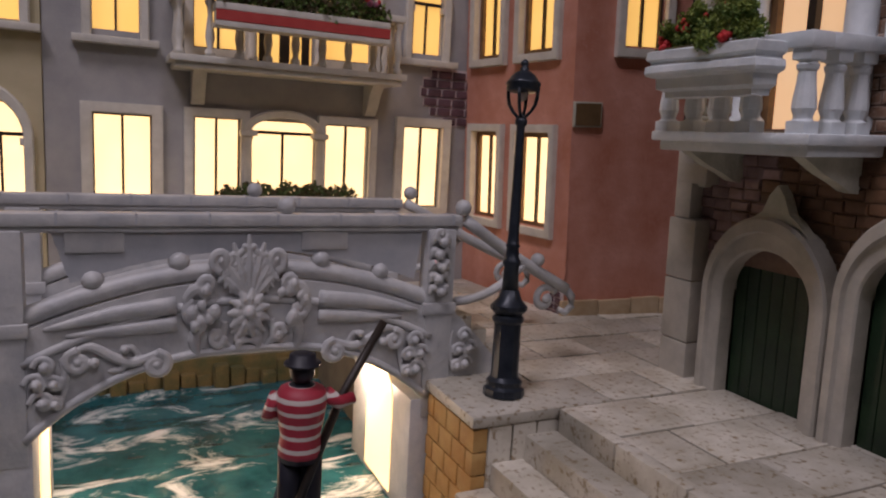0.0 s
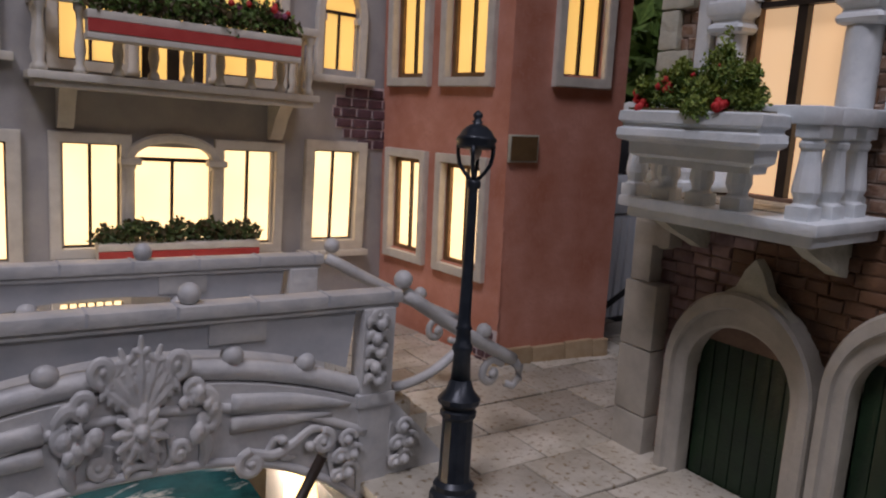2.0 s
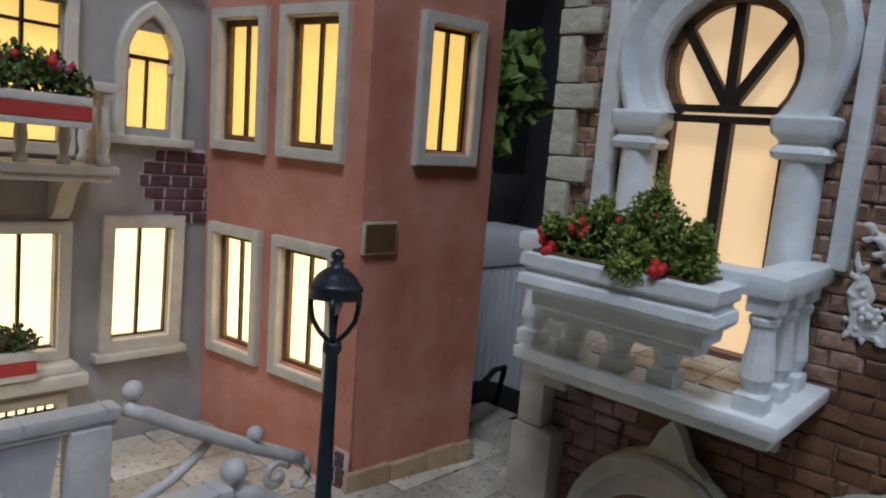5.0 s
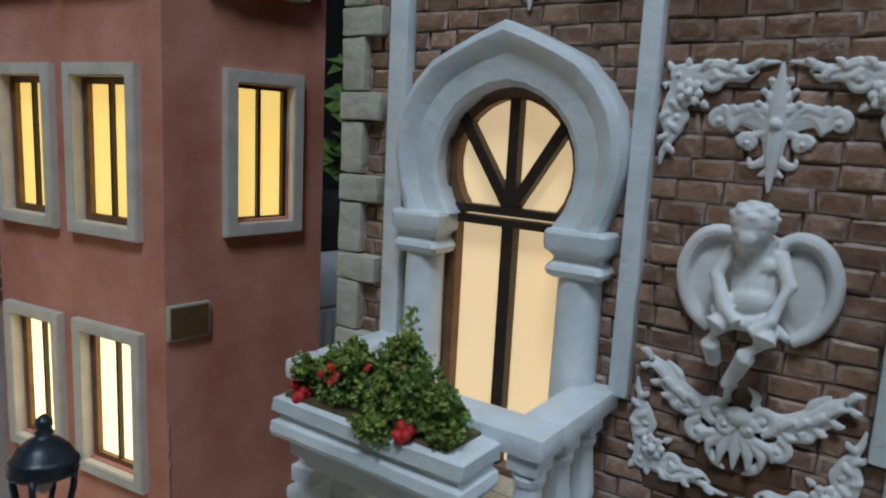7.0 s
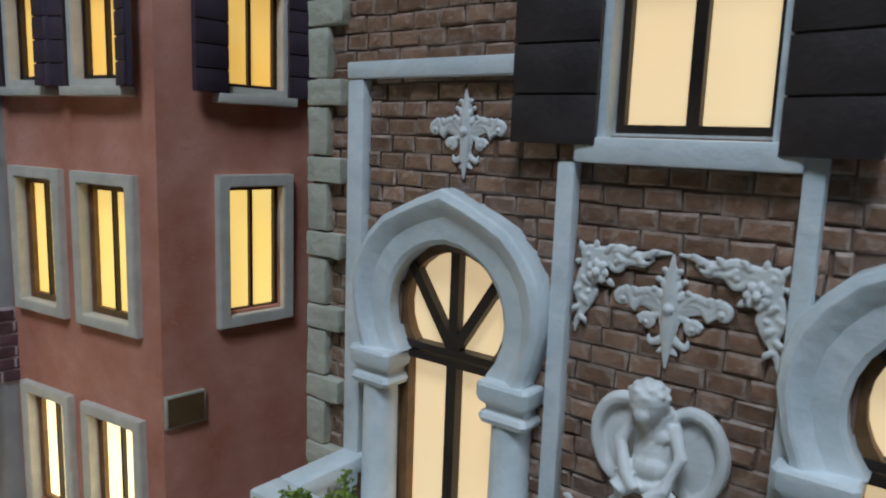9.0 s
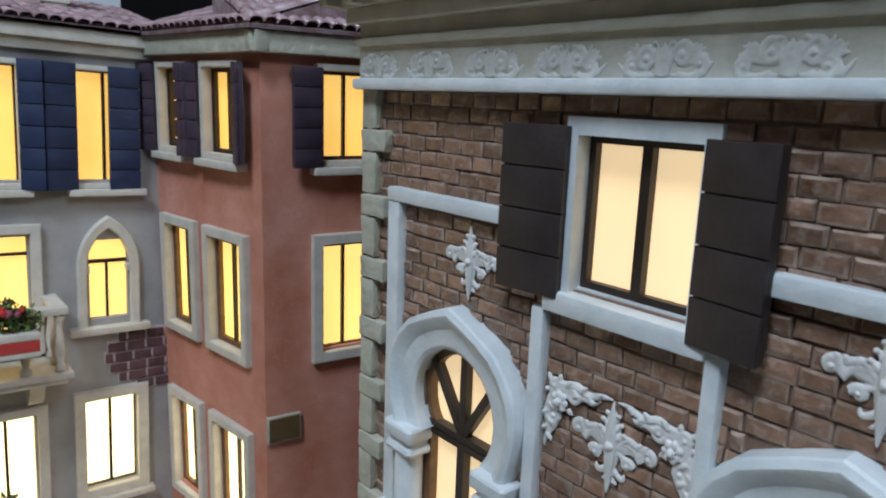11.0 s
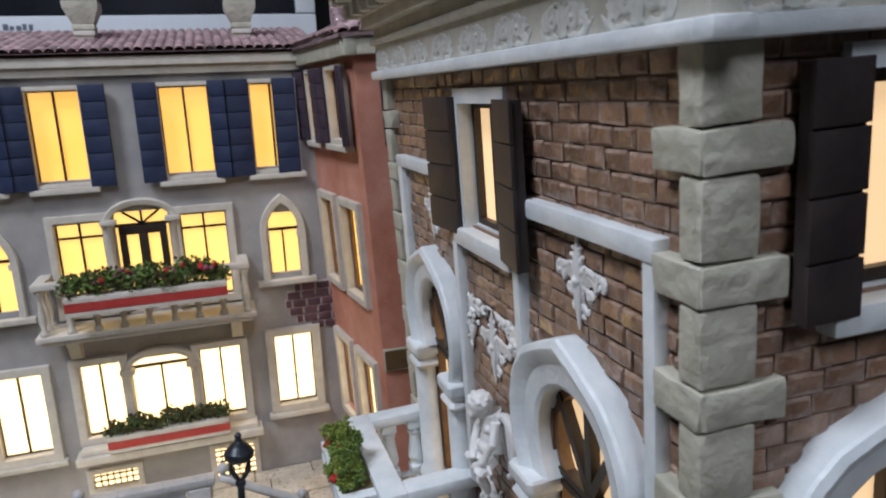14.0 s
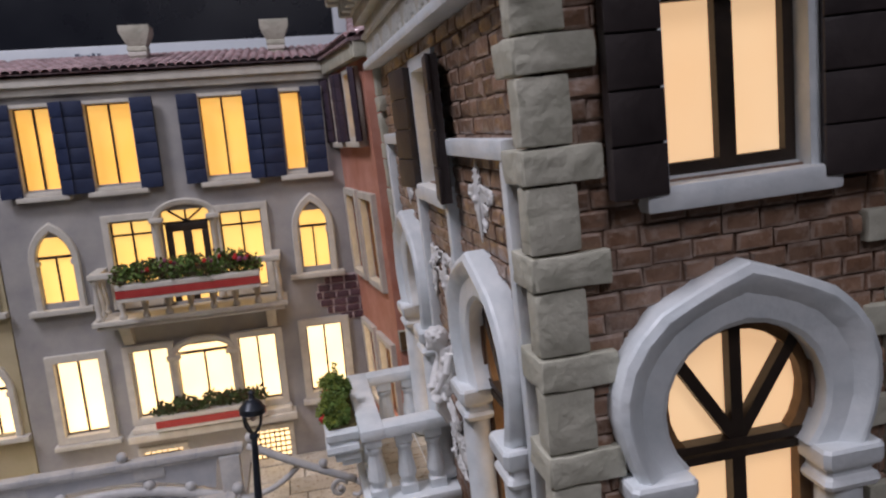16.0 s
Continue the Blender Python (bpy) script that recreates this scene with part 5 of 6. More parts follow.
def figurine():
    """A standing painted figure, legs, trunk, arms, head and hat in one mesh."""
    bm = bmesh.new()
    for sx in (-1, 1):
        tube(bm, [(sx * 0.42, 0, 0), (sx * 0.4, 0, 1.6), (sx * 0.36, 0, 3.1)], 0.36, 10, 1.25)
    lathe(bm, ((0.75, 2.9), (0.8, 3.3), (0.72, 3.8), (0.85, 4.6), (0.95, 5.2), (0.8, 5.55), (0.3, 5.75)), (0, 0, 0), 14)
    tube(bm, [(0.85, 0, 5.3), (1.35, 0.1, 4.9), (1.9, 0.3, 5.0)], 0.3, 8, 0.75)
    tube(bm, [(-0.85, 0, 5.3), (-1.15, 0.2, 4.5), (-0.4, 0.9, 4.3)], 0.3, 8, 0.75)
    ball(bm, (0, 0, 6.2), 0.5, (0.9, 1, 1.1))
    lathe(bm, ((0.66, 6.42), (0.66, 6.5), (0.5, 6.52), (0.46, 6.8), (0.3, 6.86)), (0, 0, 0), 14)
    return bm


fig = material("figure_paint", (0.5, 0.05, 0.07), (0.6, 0.08, 0.1), 90, 0.5)
n, l = fig.node_tree.nodes, fig.node_tree.links
co, sep = n.new("ShaderNodeTexCoord"), n.new("ShaderNodeSeparateXYZ")
l.new(co.outputs["Object"], sep.inputs[0])
wave = n.new("ShaderNodeMath")
wave.operation = "SINE"
mul = n.new("ShaderNodeMath")
mul.operation = "MULTIPLY"
mul.inputs[1].default_value = 2 * math.pi / 0.0047
l.new(sep.outputs["Z"], mul.inputs[0]), l.new(mul.outputs[0], wave.inputs[0])
stripes = n.new("ShaderNodeValToRGB")
stripes.color_ramp.elements[0].position, stripes.color_ramp.elements[1].position = 0.45, 0.55
stripes.color_ramp.elements[0].color, stripes.color_ramp.elements[1].color = (0.40, 0.03, 0.05, 1), (0.62, 0.55, 0.50, 1)
l.new(wave.outputs[0], stripes.inputs["Fac"])
zones = n.new("ShaderNodeValToRGB")
zones.color_ramp.interpolation = "CONSTANT"
zr = n.new("ShaderNodeMapRange")
zr.inputs["From Max"].default_value = 0.07
l.new(sep.outputs["Z"], zr.inputs["Value"]), l.new(zr.outputs["Result"], zones.inputs["Fac"])
zones.color_ramp.elements[0].color = (0, 0, 0, 1)
zones.color_ramp.elements[1].position, zones.color_ramp.elements[1].color = 0.44, (1, 1, 1, 1)
e = zones.color_ramp.elements.new(0.81)
e.color = (0, 0, 0, 1)
mix = n.new("ShaderNodeMixRGB")
mix.inputs["Color1"].default_value = (0.012, 0.012, 0.02, 1)
l.new(zones.outputs["Color"], mix.inputs["Fac"]), l.new(stripes.outputs["Color"], mix.inputs["Color2"])
l.new(mix.outputs["Color"], n["Principled BSDF"].inputs["Base Color"])
solo("figurine", figurine(), fig, FG @ cm(5.6, 23.2, 4.1, 0, 0, -10) @ Matrix.Scale(1.03, 4), "painted gondolier figurine in striped jersey and dark hat", "figurine", smooth=True)
solo("oar", tube(bmesh.new(), [(5.2, 22.2, 5.5), (7.2, 23.4, 9.3), (9.0, 24.0, 11.9)], 0.17, 8), DARKWOOD, FG, "dark wooden oar held by the figurine", "oar", smooth=True)

# ---- what stands behind the model ----
mon = thing("monitor", FG @ cm(0, 80, -5), "white-framed monitor with a black screen behind the roofs", "monitor")
part("bezel", boxes((-75, 31.3, 80, 82, 43.0, 51.1), bev=0.3), BEZEL, mon, m=FG)
part("frame_side", boxes((28.9, 31.3, 80, 82, 51.15, 95), bev=0.3), BEZEL, mon, m=FG)
part("screen", boxes((-75, 28.85, 80.4, 81.6, 51.15, 95)), SCREEN, mon, "black switched-off screen", m=FG)
part("stand", boxes((-30, -14, 82.05, 84, -6, 60), bev=0.4), BEZEL, mon, m=FG)
MARK = material("grey_print", (0.10, 0.13, 0.18), (0.14, 0.17, 0.22), 40, 0.5)
for k, (w, h) in enumerate(((0.5, 1.0), (0.4, 0.7), (0.5, 0.7), (0.4, 1.0), (0.4, 0.9))):
    part("mark", boxes((-2.4 + k * 0.62, -2.4 + k * 0.62 + w, 79.95, 80.05, 49.6, 49.6 + h * 0.65)), MARK, mon, "small dark printed mark", m=FG)
# dark sheet added to stand for the unlit room behind the houses
solo("curtain", boxes((33, 150, 118, 124, -78, 178), bev=1.0), DARK, FG, "added dark sheet standing for the dark room behind the model", "curtain")
crate = thing("storage_box", FG @ cm(67, 64, -5), "pale grey ribbed storage box standing on the table", "storage box")
part("body", boxes((58, 77, 60.4, 69, -5.0, 14.0), bev=0.4), GREYPOT, crate, m=FG)
part("lid", boxes((57.5, 77.5, 59.8, 69.5, 14.05, 18.0), bev=0.8), GREYPOT, crate, m=FG)
for k in range(14):
    part("rib", boxes((58.4 + k * 1.32, 59.1 + k * 1.32, 60.0, 60.6, -4.6, 13.6), bev=0.15), GREYPOT, crate, m=FG)
solo("bag", boxes((48.5, 60, 45, 55, -5.0, 4.4), bev=2.0), DARK, FG, "black fabric bag on the table", "bag", smooth=True)
pot = thing("flower_pot", FG @ cm(88, 82, -5), "dark pot with a broad-leaved green plant", "flower pot")
part("pot", lathe(bmesh.new(), ((5, -5.0), (7, 18), (7.5, 20), (7.5, 24)), (88, 82, 0), 20), DARK, pot, m=FG, smooth=True)
part("foliage", leaf_cloud([(86, 79, 36, 4, 4, 5), (90, 80, 40, 4, 4, 5), (93, 82, 35, 4, 4, 4), (88, 82, 29, 3, 3, 5)], 420, 4.0, 21), FOIL, pot, m=FG, kind="stuff")
solo("cable", tube(bmesh.new(), [(38.9, 41, 9.3), (41, 41, 10.4), (44, 42, 11.0), (48, 44, 10.0), (51, 47, 3.5)], 0.22, 8), DARK, FG, "thin black power cable behind the houses", "cable", smooth=True)

# ---- room ----
solo("room_floor", boxes((-300, 300, -300, 300, -80, -78)), ROOMWALL, Matrix(), "dim room floor", "floor", kind="structure")
for name, row in (("wall_north", (-300, 300, 250, 260, -80, 180)), ("wall_south", (-300, 300, -260, -250, -80, 180)), ("wall_east", (290, 300, -250, 250, -80, 180)), ("wall_west", (-300, -290, -250, 250, -80, 180))):
    solo(name, boxes(row), ROOMWALL, Matrix(), "dim grey-blue room wall", "wall", kind="structure")
solo("ceiling", boxes((-300, 300, -260, 260, 180, 186)), ROOMWALL, Matrix(), "dim room ceiling", "ceiling", kind="structure")

def fleur():
    """An upright acanthus lily, three by three."""
    bm = bmesh.new()
    stroke(bm, ((0, -1.6), (0, -0.6), (0, 0.5), (0, 1.55)), (0.04, 0.2, 0.22, 0.03), y=-0.1)

    def side(s):
        for z, w, h in ((1.0, 0.22, 0.28), (0.72, 0.36, 0.34), (0.42, 0.46, 0.36)):
            stroke(bm, ((0, z - 0.25), (s * w * 0.5, z - 0.05), (s * w, z + h * 0.5)), (0.07, 0.13, 0.03), y=-0.06)
            ball(bm, (s * w, -0.1, z + h * 0.35), 0.09, segs=6)
        volute(bm, s * 1.35, 0.12, 0.27, 1.1, math.pi * (0.5 - 0.5 * s) + math.pi, -s, 0.13, 0.05, lead=((0, -0.15), (s * 0.45, 0.25), (s * 0.85, 0.2), (s * 1.05, -0.1)))
        stroke(bm, ((s * 0.2, 0.0), (s * 0.6, 0.45), (s * 1.0, 0.32), (s * 1.3, 0.42)), (0.06, 0.13, 0.1, 0.03), y=-0.04)
        volute(bm, s * 0.62, -0.42, 0.22, 1.1, math.pi * (0.5 - 0.5 * s), s, 0.11, 0.05, lead=((0, -0.2), (s * 0.3, -0.15)))
        stroke(bm, ((0, -0.5), (s * 0.22, -0.85), (s * 0.48, -0.95), (s * 0.55, -0.75)), (0.08, 0.13, 0.1, 0.04))
        stroke(bm, ((0, -0.9), (s * 0.18, -1.15), (s * 0.3, -1.2)), (0.06, 0.09, 0.03))
    mirrored(bm, side)
    ball(bm, (0, -0.2, 0.05), 0.17, segs=8)
    stroke(bm, ((0, -1.2), (0, 0.2), (0, 1.2)), (0.1, 0.42, 0.1), flat=0.3)
    for s in (1, -1):
        stroke(bm, ((0, 0.05), (s * 0.7, 0.22), (s * 1.35, 0.15)), (0.35, 0.26, 0.12), flat=0.3)
        for k in range(5):
            stroke(bm, ((s * (0.3 + 0.22 * k), 0.3), (s * (0.36 + 0.22 * k), 0.44), (s * (0.46 + 0.22 * k), 0.5)), (0.06, 0.1, 0.03), y=-0.06)
    return bm


def corner_scroll():
    """A rococo corner: a rosette with one arm along the top and one hanging down."""
    bm = bmesh.new()
    for k in range(7):
        a = 2 * math.pi * k / 7
        ball(bm, (0.62 + 0.24 * math.cos(a), -0.12, -0.7 + 0.24 * math.sin(a)), 0.12, (1, 0.7, 1), 6)
    ball(bm, (0.62, -0.22, -0.7), 0.13, segs=6)
    volute(bm, 0.3, -0.25, 0.24, 1.0, 0, 1, 0.1, 0.05)
    volute(bm, 1.15, -0.35, 0.26, 1.1, math.pi, 1, 0.11, 0.05)
    volute(bm, 0.35, -1.3, 0.24, 1.1, math.pi / 2, -1, 0.11, 0.05)
    stroke(bm, ((0.7, -0.15), (1.2, 0.0), (1.7, -0.15), (2.2, 0.02), (2.65, 0.05)), (0.1, 0.16, 0.13, 0.1, 0.03))
    stroke(bm, ((1.0, -0.6), (1.5, -0.3), (1.9, -0.35), (2.2, -0.15)), (0.08, 0.12, 0.08, 0.03))
    stroke(bm, ((0.12, -0.7), (0.05, -1.3), (0.2, -1.8), (0.05, -2.2), (0.0, -2.55)), (0.1, 0.16, 0.13, 0.1, 0.03))
    stroke(bm, ((0.5, -1.0), (0.45, -1.5), (0.3, -1.9)), (0.08, 0.12, 0.03))
    stroke(bm, ((0.3, -0.3), (1.0, -0.2), (1.9, -0.1)), (0.3, 0.26, 0.1), flat=0.3)
    stroke(bm, ((0.35, -0.4), (0.25, -1.1), (0.12, -1.9)), (0.3, 0.24, 0.1), flat=0.3)
    for k in range(5):
        s = -1 if k % 2 else 1
        stroke(bm, ((0.85 + 0.3 * k, -0.12), (0.95 + 0.3 * k, -0.12 + 0.16 * s), (1.1 + 0.3 * k, -0.08 + 0.2 * s)), (0.07, 0.1, 0.03), y=-0.08)
        stroke(bm, ((0.14, -0.9 - 0.28 * k), (0.14 + 0.16 * s, -1.0 - 0.28 * k), (0.16 + 0.2 * s, -1.12 - 0.28 * k)), (0.07, 0.1, 0.03), y=-0.08)
    for p, q in (((0.1, -0.1), (-0.02, 0.12)), ((0.5, 0.0), (0.5, 0.2)), ((0.02, -0.5), (-0.12, -0.45)), ((0.9, -0.9), (1.1, -1.05))):
        stroke(bm, (p, ((p[0] + q[0]) / 2, (p[1] + q[1]) / 2), q), (0.1, 0.1, 0.03))
    return bm


def cartouche():
    """A winged shell: a ribbed heart with leaf wings that rise to both sides."""
    bm = bmesh.new()
    for k in range(-3, 4):
        a = k * 0.33
        stroke(bm, ((0, 0.1), (0.4 * math.sin(a), -0.35), (1.0 * math.sin(a), -0.15 - 0.75 * math.cos(a)), (1.05 * math.sin(a), -0.3 - 1.0 * math.cos(a))), (0.06, 0.13, 0.14, 0.04), y=-0.1)
    ball(bm, (0, -0.15, 0.15), 0.3, (1.2, 0.7, 0.8), 8)

    def side(s):
        volute(bm, s * 0.55, 0.15, 0.34, 1.2, -math.pi / 2, s, 0.13, 0.05, y=-0.08)
        volute(bm, s * 0.95, -0.5, 0.3, 1.2, math.pi / 2, -s, 0.13, 0.05, y=-0.05)
        volute(bm, s * 0.3, -0.12, 0.22, 1.2, 0, s, 0.1, 0.05, y=-0.18)
        volute(bm, s * 1.5, 0.1, 0.24, 1.1, math.pi / 2, -s, 0.1, 0.05, y=-0.05)
        stroke(bm, ((s * 0.4, 0.35), (s * 1.0, 0.15), (s * 1.6, 0.45), (s * 2.0, 0.85), (s * 2.5, 1.2)), (0.16, 0.3, 0.3, 0.24, 0.06), flat=0.55)
        for k in range(5):
            x, z = 1.0 + 0.32 * k, 0.12 + 0.05 * k + 0.05 * k * k
            stroke(bm, ((s * x, z), (s * (x + 0.18), z + 0.2), (s * (x + 0.36), z + 0.2)), (0.08, 0.12, 0.04), y=-0.16)
            stroke(bm, ((s * x, z - 0.08), (s * (x + 0.2), z - 0.22), (s * (x + 0.36), z - 0.2)), (0.07, 0.11, 0.04), y=-0.1)
        stroke(bm, ((s * 0.8, -0.1), (s * 1.4, -0.05), (s * 1.9, 0.4), (s * 2.2, 0.5)), (0.1, 0.16, 0.12, 0.03))
        stroke(bm, ((s * 1.5, 0.5), (s * 1.6, 0.85), (s * 1.95, 1.15)), (0.1, 0.13, 0.03))
        stroke(bm, ((s * 0.3, 0.4), (s * 0.35, 0.7), (s * 0.12, 0.9)), (0.1, 0.12, 0.03))
        stroke(bm, ((s * 0.7, -0.8), (s * 0.5, -1.2), (s * 0.2, -1.4)), (0.1, 0.13, 0.03))
    mirrored(bm, side)
    return bm


def cherub():
    """The winged child statue on the wall: one plain lump of plaster."""
    bm = bmesh.new()
    ball(bm, (-0.1, -1.08, 3.5), 0.5, (0.95, 1, 1.05), 14)
    ball(bm, (-0.1, -1.5, 3.26), 0.2, (1.1, 0.6, 1.0), 8)
    ball(bm, (-0.08, -1.06, 3.66), 0.54, (1.0, 1.0, 0.85), 14)
    for k in range(16):
        a = 2.4 * k
        r = math.sqrt(max(0.0, 1 - (k / 16) ** 2))
        ball(bm, (-0.08 + 0.44 * math.cos(a) * r, -1.08 + 0.42 * math.sin(a) * r, 3.72 + 0.022 * k), 0.14, (1.2, 1, 0.7), 8)
    ball(bm, (-0.42, -1.0, 3.5), 0.15, segs=8), ball(bm, (0.3, -1.0, 3.5), 0.15, segs=8)
    tube(bm, [(-0.05, -0.7, 3.2), (0.0, -0.6, 2.7), (0.02, -0.65, 2.1), (0.05, -0.8, 1.55)], 0.5, 12, 1.12)
    ball(bm, (0.05, -0.98, 1.75), 0.5, (1.05, 0.75, 0.75), 12)
    ball(bm, (-0.2, -0.95, 2.6), 0.26, (1, 0.6, 0.9), 8), ball(bm, (0.22, -0.95, 2.6), 0.26, (1, 0.6, 0.9), 8)
    for s in (-1, 1):
        rim = [(s * 0.35, 2.95), (s * 0.8, 3.25), (s * 1.35, 3.1), (s * 1.7, 2.5), (s * 1.72, 1.8), (s * 1.45, 1.15), (s * 0.95, 0.75)]
        stroke(bm, rim, (0.16, 0.2, 0.2, 0.18, 0.14), y=-0.42, flat=1.1)
        ball(bm, (s * 1.0, -0.2, 2.02), 1.0, (0.8, 0.2, 1.26), 16)
        for k in (2, 4, 6):
            x, z = rim[k]
            stroke(bm, ((s * 0.35, 2.5 - 0.15 * k), ((x + s * 0.35) / 2, (z + 2.3 - 0.15 * k) / 2), (x, z)), (0.2, 0.24, 0.14), flat=0.4, y=-0.3)
    tube(bm, [(-0.5, -0.7, 2.9), (-0.8, -1.0, 2.25), (-0.45, -1.4, 1.55), (-0.1, -1.55, 1.25)], 0.21, 8, 0.75)
    tube(bm, [(0.5, -0.7, 2.9), (0.85, -1.0, 2.2), (0.6, -1.4, 1.4), (0.2, -1.6, 1.1)], 0.21, 8, 0.75)
    tube(bm, [(-0.25, -0.85, 1.35), (-0.6, -1.5, 1.1), (-0.7, -1.3, 0.6), (-0.62, -1.0, 0.05)], 0.33, 10, 0.55)
    tube(bm, [(0.35, -0.85, 1.35), (0.55, -1.55, 0.95), (0.15, -1.35, 0.45), (-0.1, -1.05, -0.1), (-0.3, -0.95, -0.5)], 0.32, 10, 0.5)
    stroke(bm, ((-0.8, 1.5), (-0.2, 1.2), (0.5, 1.25), (1.0, 1.0)), (0.1, 0.2, 0.2, 0.08), y=-1.2)
    return bm


def frieze_scroll(seed):
    """One motif of the frieze: leafy scrolls that curl to both sides of a ribbed bud, a little different each time."""
    rnd = random.Random(seed)
    bm = bmesh.new()
    j = lambda v: v * rnd.uniform(0.85, 1.15)
    for k in (-1, 0, 1):
        stroke(bm, ((0.03 * k, 0.02), (0.1 * k, j(0.45)), (0.2 * k, j(0.98) - 0.12 * abs(k))), (0.07, 0.13, 0.03), flat=0.7, y=-0.04)
    for s in (1, -1):
        volute(bm, s * j(0.5), j(0.52), 0.3, 1.25, math.pi / 2, -s, 0.11, 0.05, lead=((s * 0.12, 0.05), (s * 0.2, 0.5)))
        volute(bm, s * j(1.02), j(0.3), 0.24, 1.2, -math.pi / 2, s, 0.1, 0.05, lead=((s * 0.45, 0.1), (s * 0.75, 0.02)))
        for k in range(4):
            a = s * (0.25 + 0.28 * k)
            stroke(bm, ((s * 0.62, 0.3), (s * 0.75 + 0.4 * math.sin(a), 0.35 + 0.32 * math.cos(a)), (s * 0.8 + 0.62 * math.sin(a), j(0.3) + 0.62 * math.cos(a))), (0.06, 0.1, 0.03), flat=0.6)
        stroke(bm, ((s * 0.9, 0.04), (s * 1.25, 0.14), (s * j(1.5), 0.42)), (0.06, 0.1, 0.03), flat=0.6)
        stroke(bm, ((s * 0.3, 0.05), (s * 0.8, 0.05), (s * 1.3, 0.05)), (0.08, 0.07, 0.03), flat=0.5)
        ball(bm, (s * j(0.32), -0.06, 0.9), 0.08, segs=6)
    return bm


def relief(name, me, m, label, category="ornament", group=""):
    ob = new(name, me)
    ob.matrix_basis = m
    WORLD[ob] = m.copy()
    return tagged(ob, label, category, group)


def fuse(ob, size):
    sm = ob.modifiers.new("fuse", "REMESH")
    sm.mode, sm.voxel_size, sm.use_smooth_shade = "VOXEL", size, True
    return ob


def cast(bm, mat=None):
    me = mesh_of(bm, True)
    me.materials.append(mat or PLASTER)
    return me


FLEUR, CORNER = cast(fleur()), cast(corner_scroll())
SCROLLS = [cast(frieze_scroll(k), FRIEZE) for k in range(4)]
for u, z, k in ((5.0, 34.85, 0.9), (11.85, 30.4, 0.98), (18.9, 34.85, 0.9)):
    fuse(relief("lily_ornament", FLEUR, B1 @ cm(u, -0.14, z) @ Matrix.Diagonal((k, 0.85, k, 1)), "white plaster acanthus lily on the brick wall", group="plaster lilies"), 0.0003)
for u, z, sx, sz in ((9.15, 31.85, 1, 1), (14.6, 31.85, -1, 1), (9.15, 21.0, 1, -1), (14.6, 21.0, -1, -1)):
    fuse(relief("corner_ornament", CORNER, B1 @ cm(u, -0.18, z) @ Matrix.Diagonal((sx, 1, sz, 1)), "white plaster rococo corner scroll on bricks", group="plaster corners"), 0.0003)
fuse(relief("shell_ornament", cast(cartouche()), B1 @ cm(11.85, -0.2, 23.05), "white plaster winged shell under the statue"), 0.0003)
statue = relief("statue", cast(cherub()), B1 @ cm(11.85, 0.15, 24.55), "white plaster winged cherub statue seated on the wall", "statue")
fuse(statue, 0.00045)
for k in range(8):
    fuse(part("frieze_scroll", SCROLLS[k % 4], PLASTER, brickhouse, m=B1 @ cm(-0.6 + k * 3.32, -0.61, 41.47) @ Matrix.Diagonal((0.95 - 1.9 * (k % 3 == 1), 0.7, 0.98, 1)), label="white-brushed leaf scroll of the frieze"), 0.0004)
for k in range(3):
    fuse(part("frieze_scroll", SCROLLS[(k + 1) % 4], PLASTER, brickhouse, m=B2 @ cm(1.9 + k * 3.3, -0.46, 41.47) @ Matrix.Diagonal((0.95, 0.7, 0.98, 1)), label="white-brushed leaf scroll of the frieze"), 0.0004)
BRACKET = boxes((-0.42, 0.42, -2.0, 0.0, 0.0, 0.75), (-0.36, 0.36, -1.3, 0.0, -0.7, 0.1), bev=0.16)
BRACKET = mesh_of(BRACKET)
BRACKET.materials.append(STUCCO)
for k in range(16):
    part("eave_bracket", BRACKET, STUCCO, brickhouse, m=B1 @ cm(-2.9 + k * 1.86, -0.6, 44.95))
part("eave", boxes((-4.6, 26.6, -3.0, 0.1, 45.68, 46.1), bev=0.1), STUCCO, brickhouse, m=B1)
part("eave_backing", boxes((-2.3, 25.8, -0.8, 0.1, 44.6, 45.7), bev=0.1), STUCCO, brickhouse, m=B1)
tile_roof(brickhouse, B1, -4.6, 26.6, 46.1, 8, 2.6, rows=5, over=3.1)

# ---- carving on the bridge ----


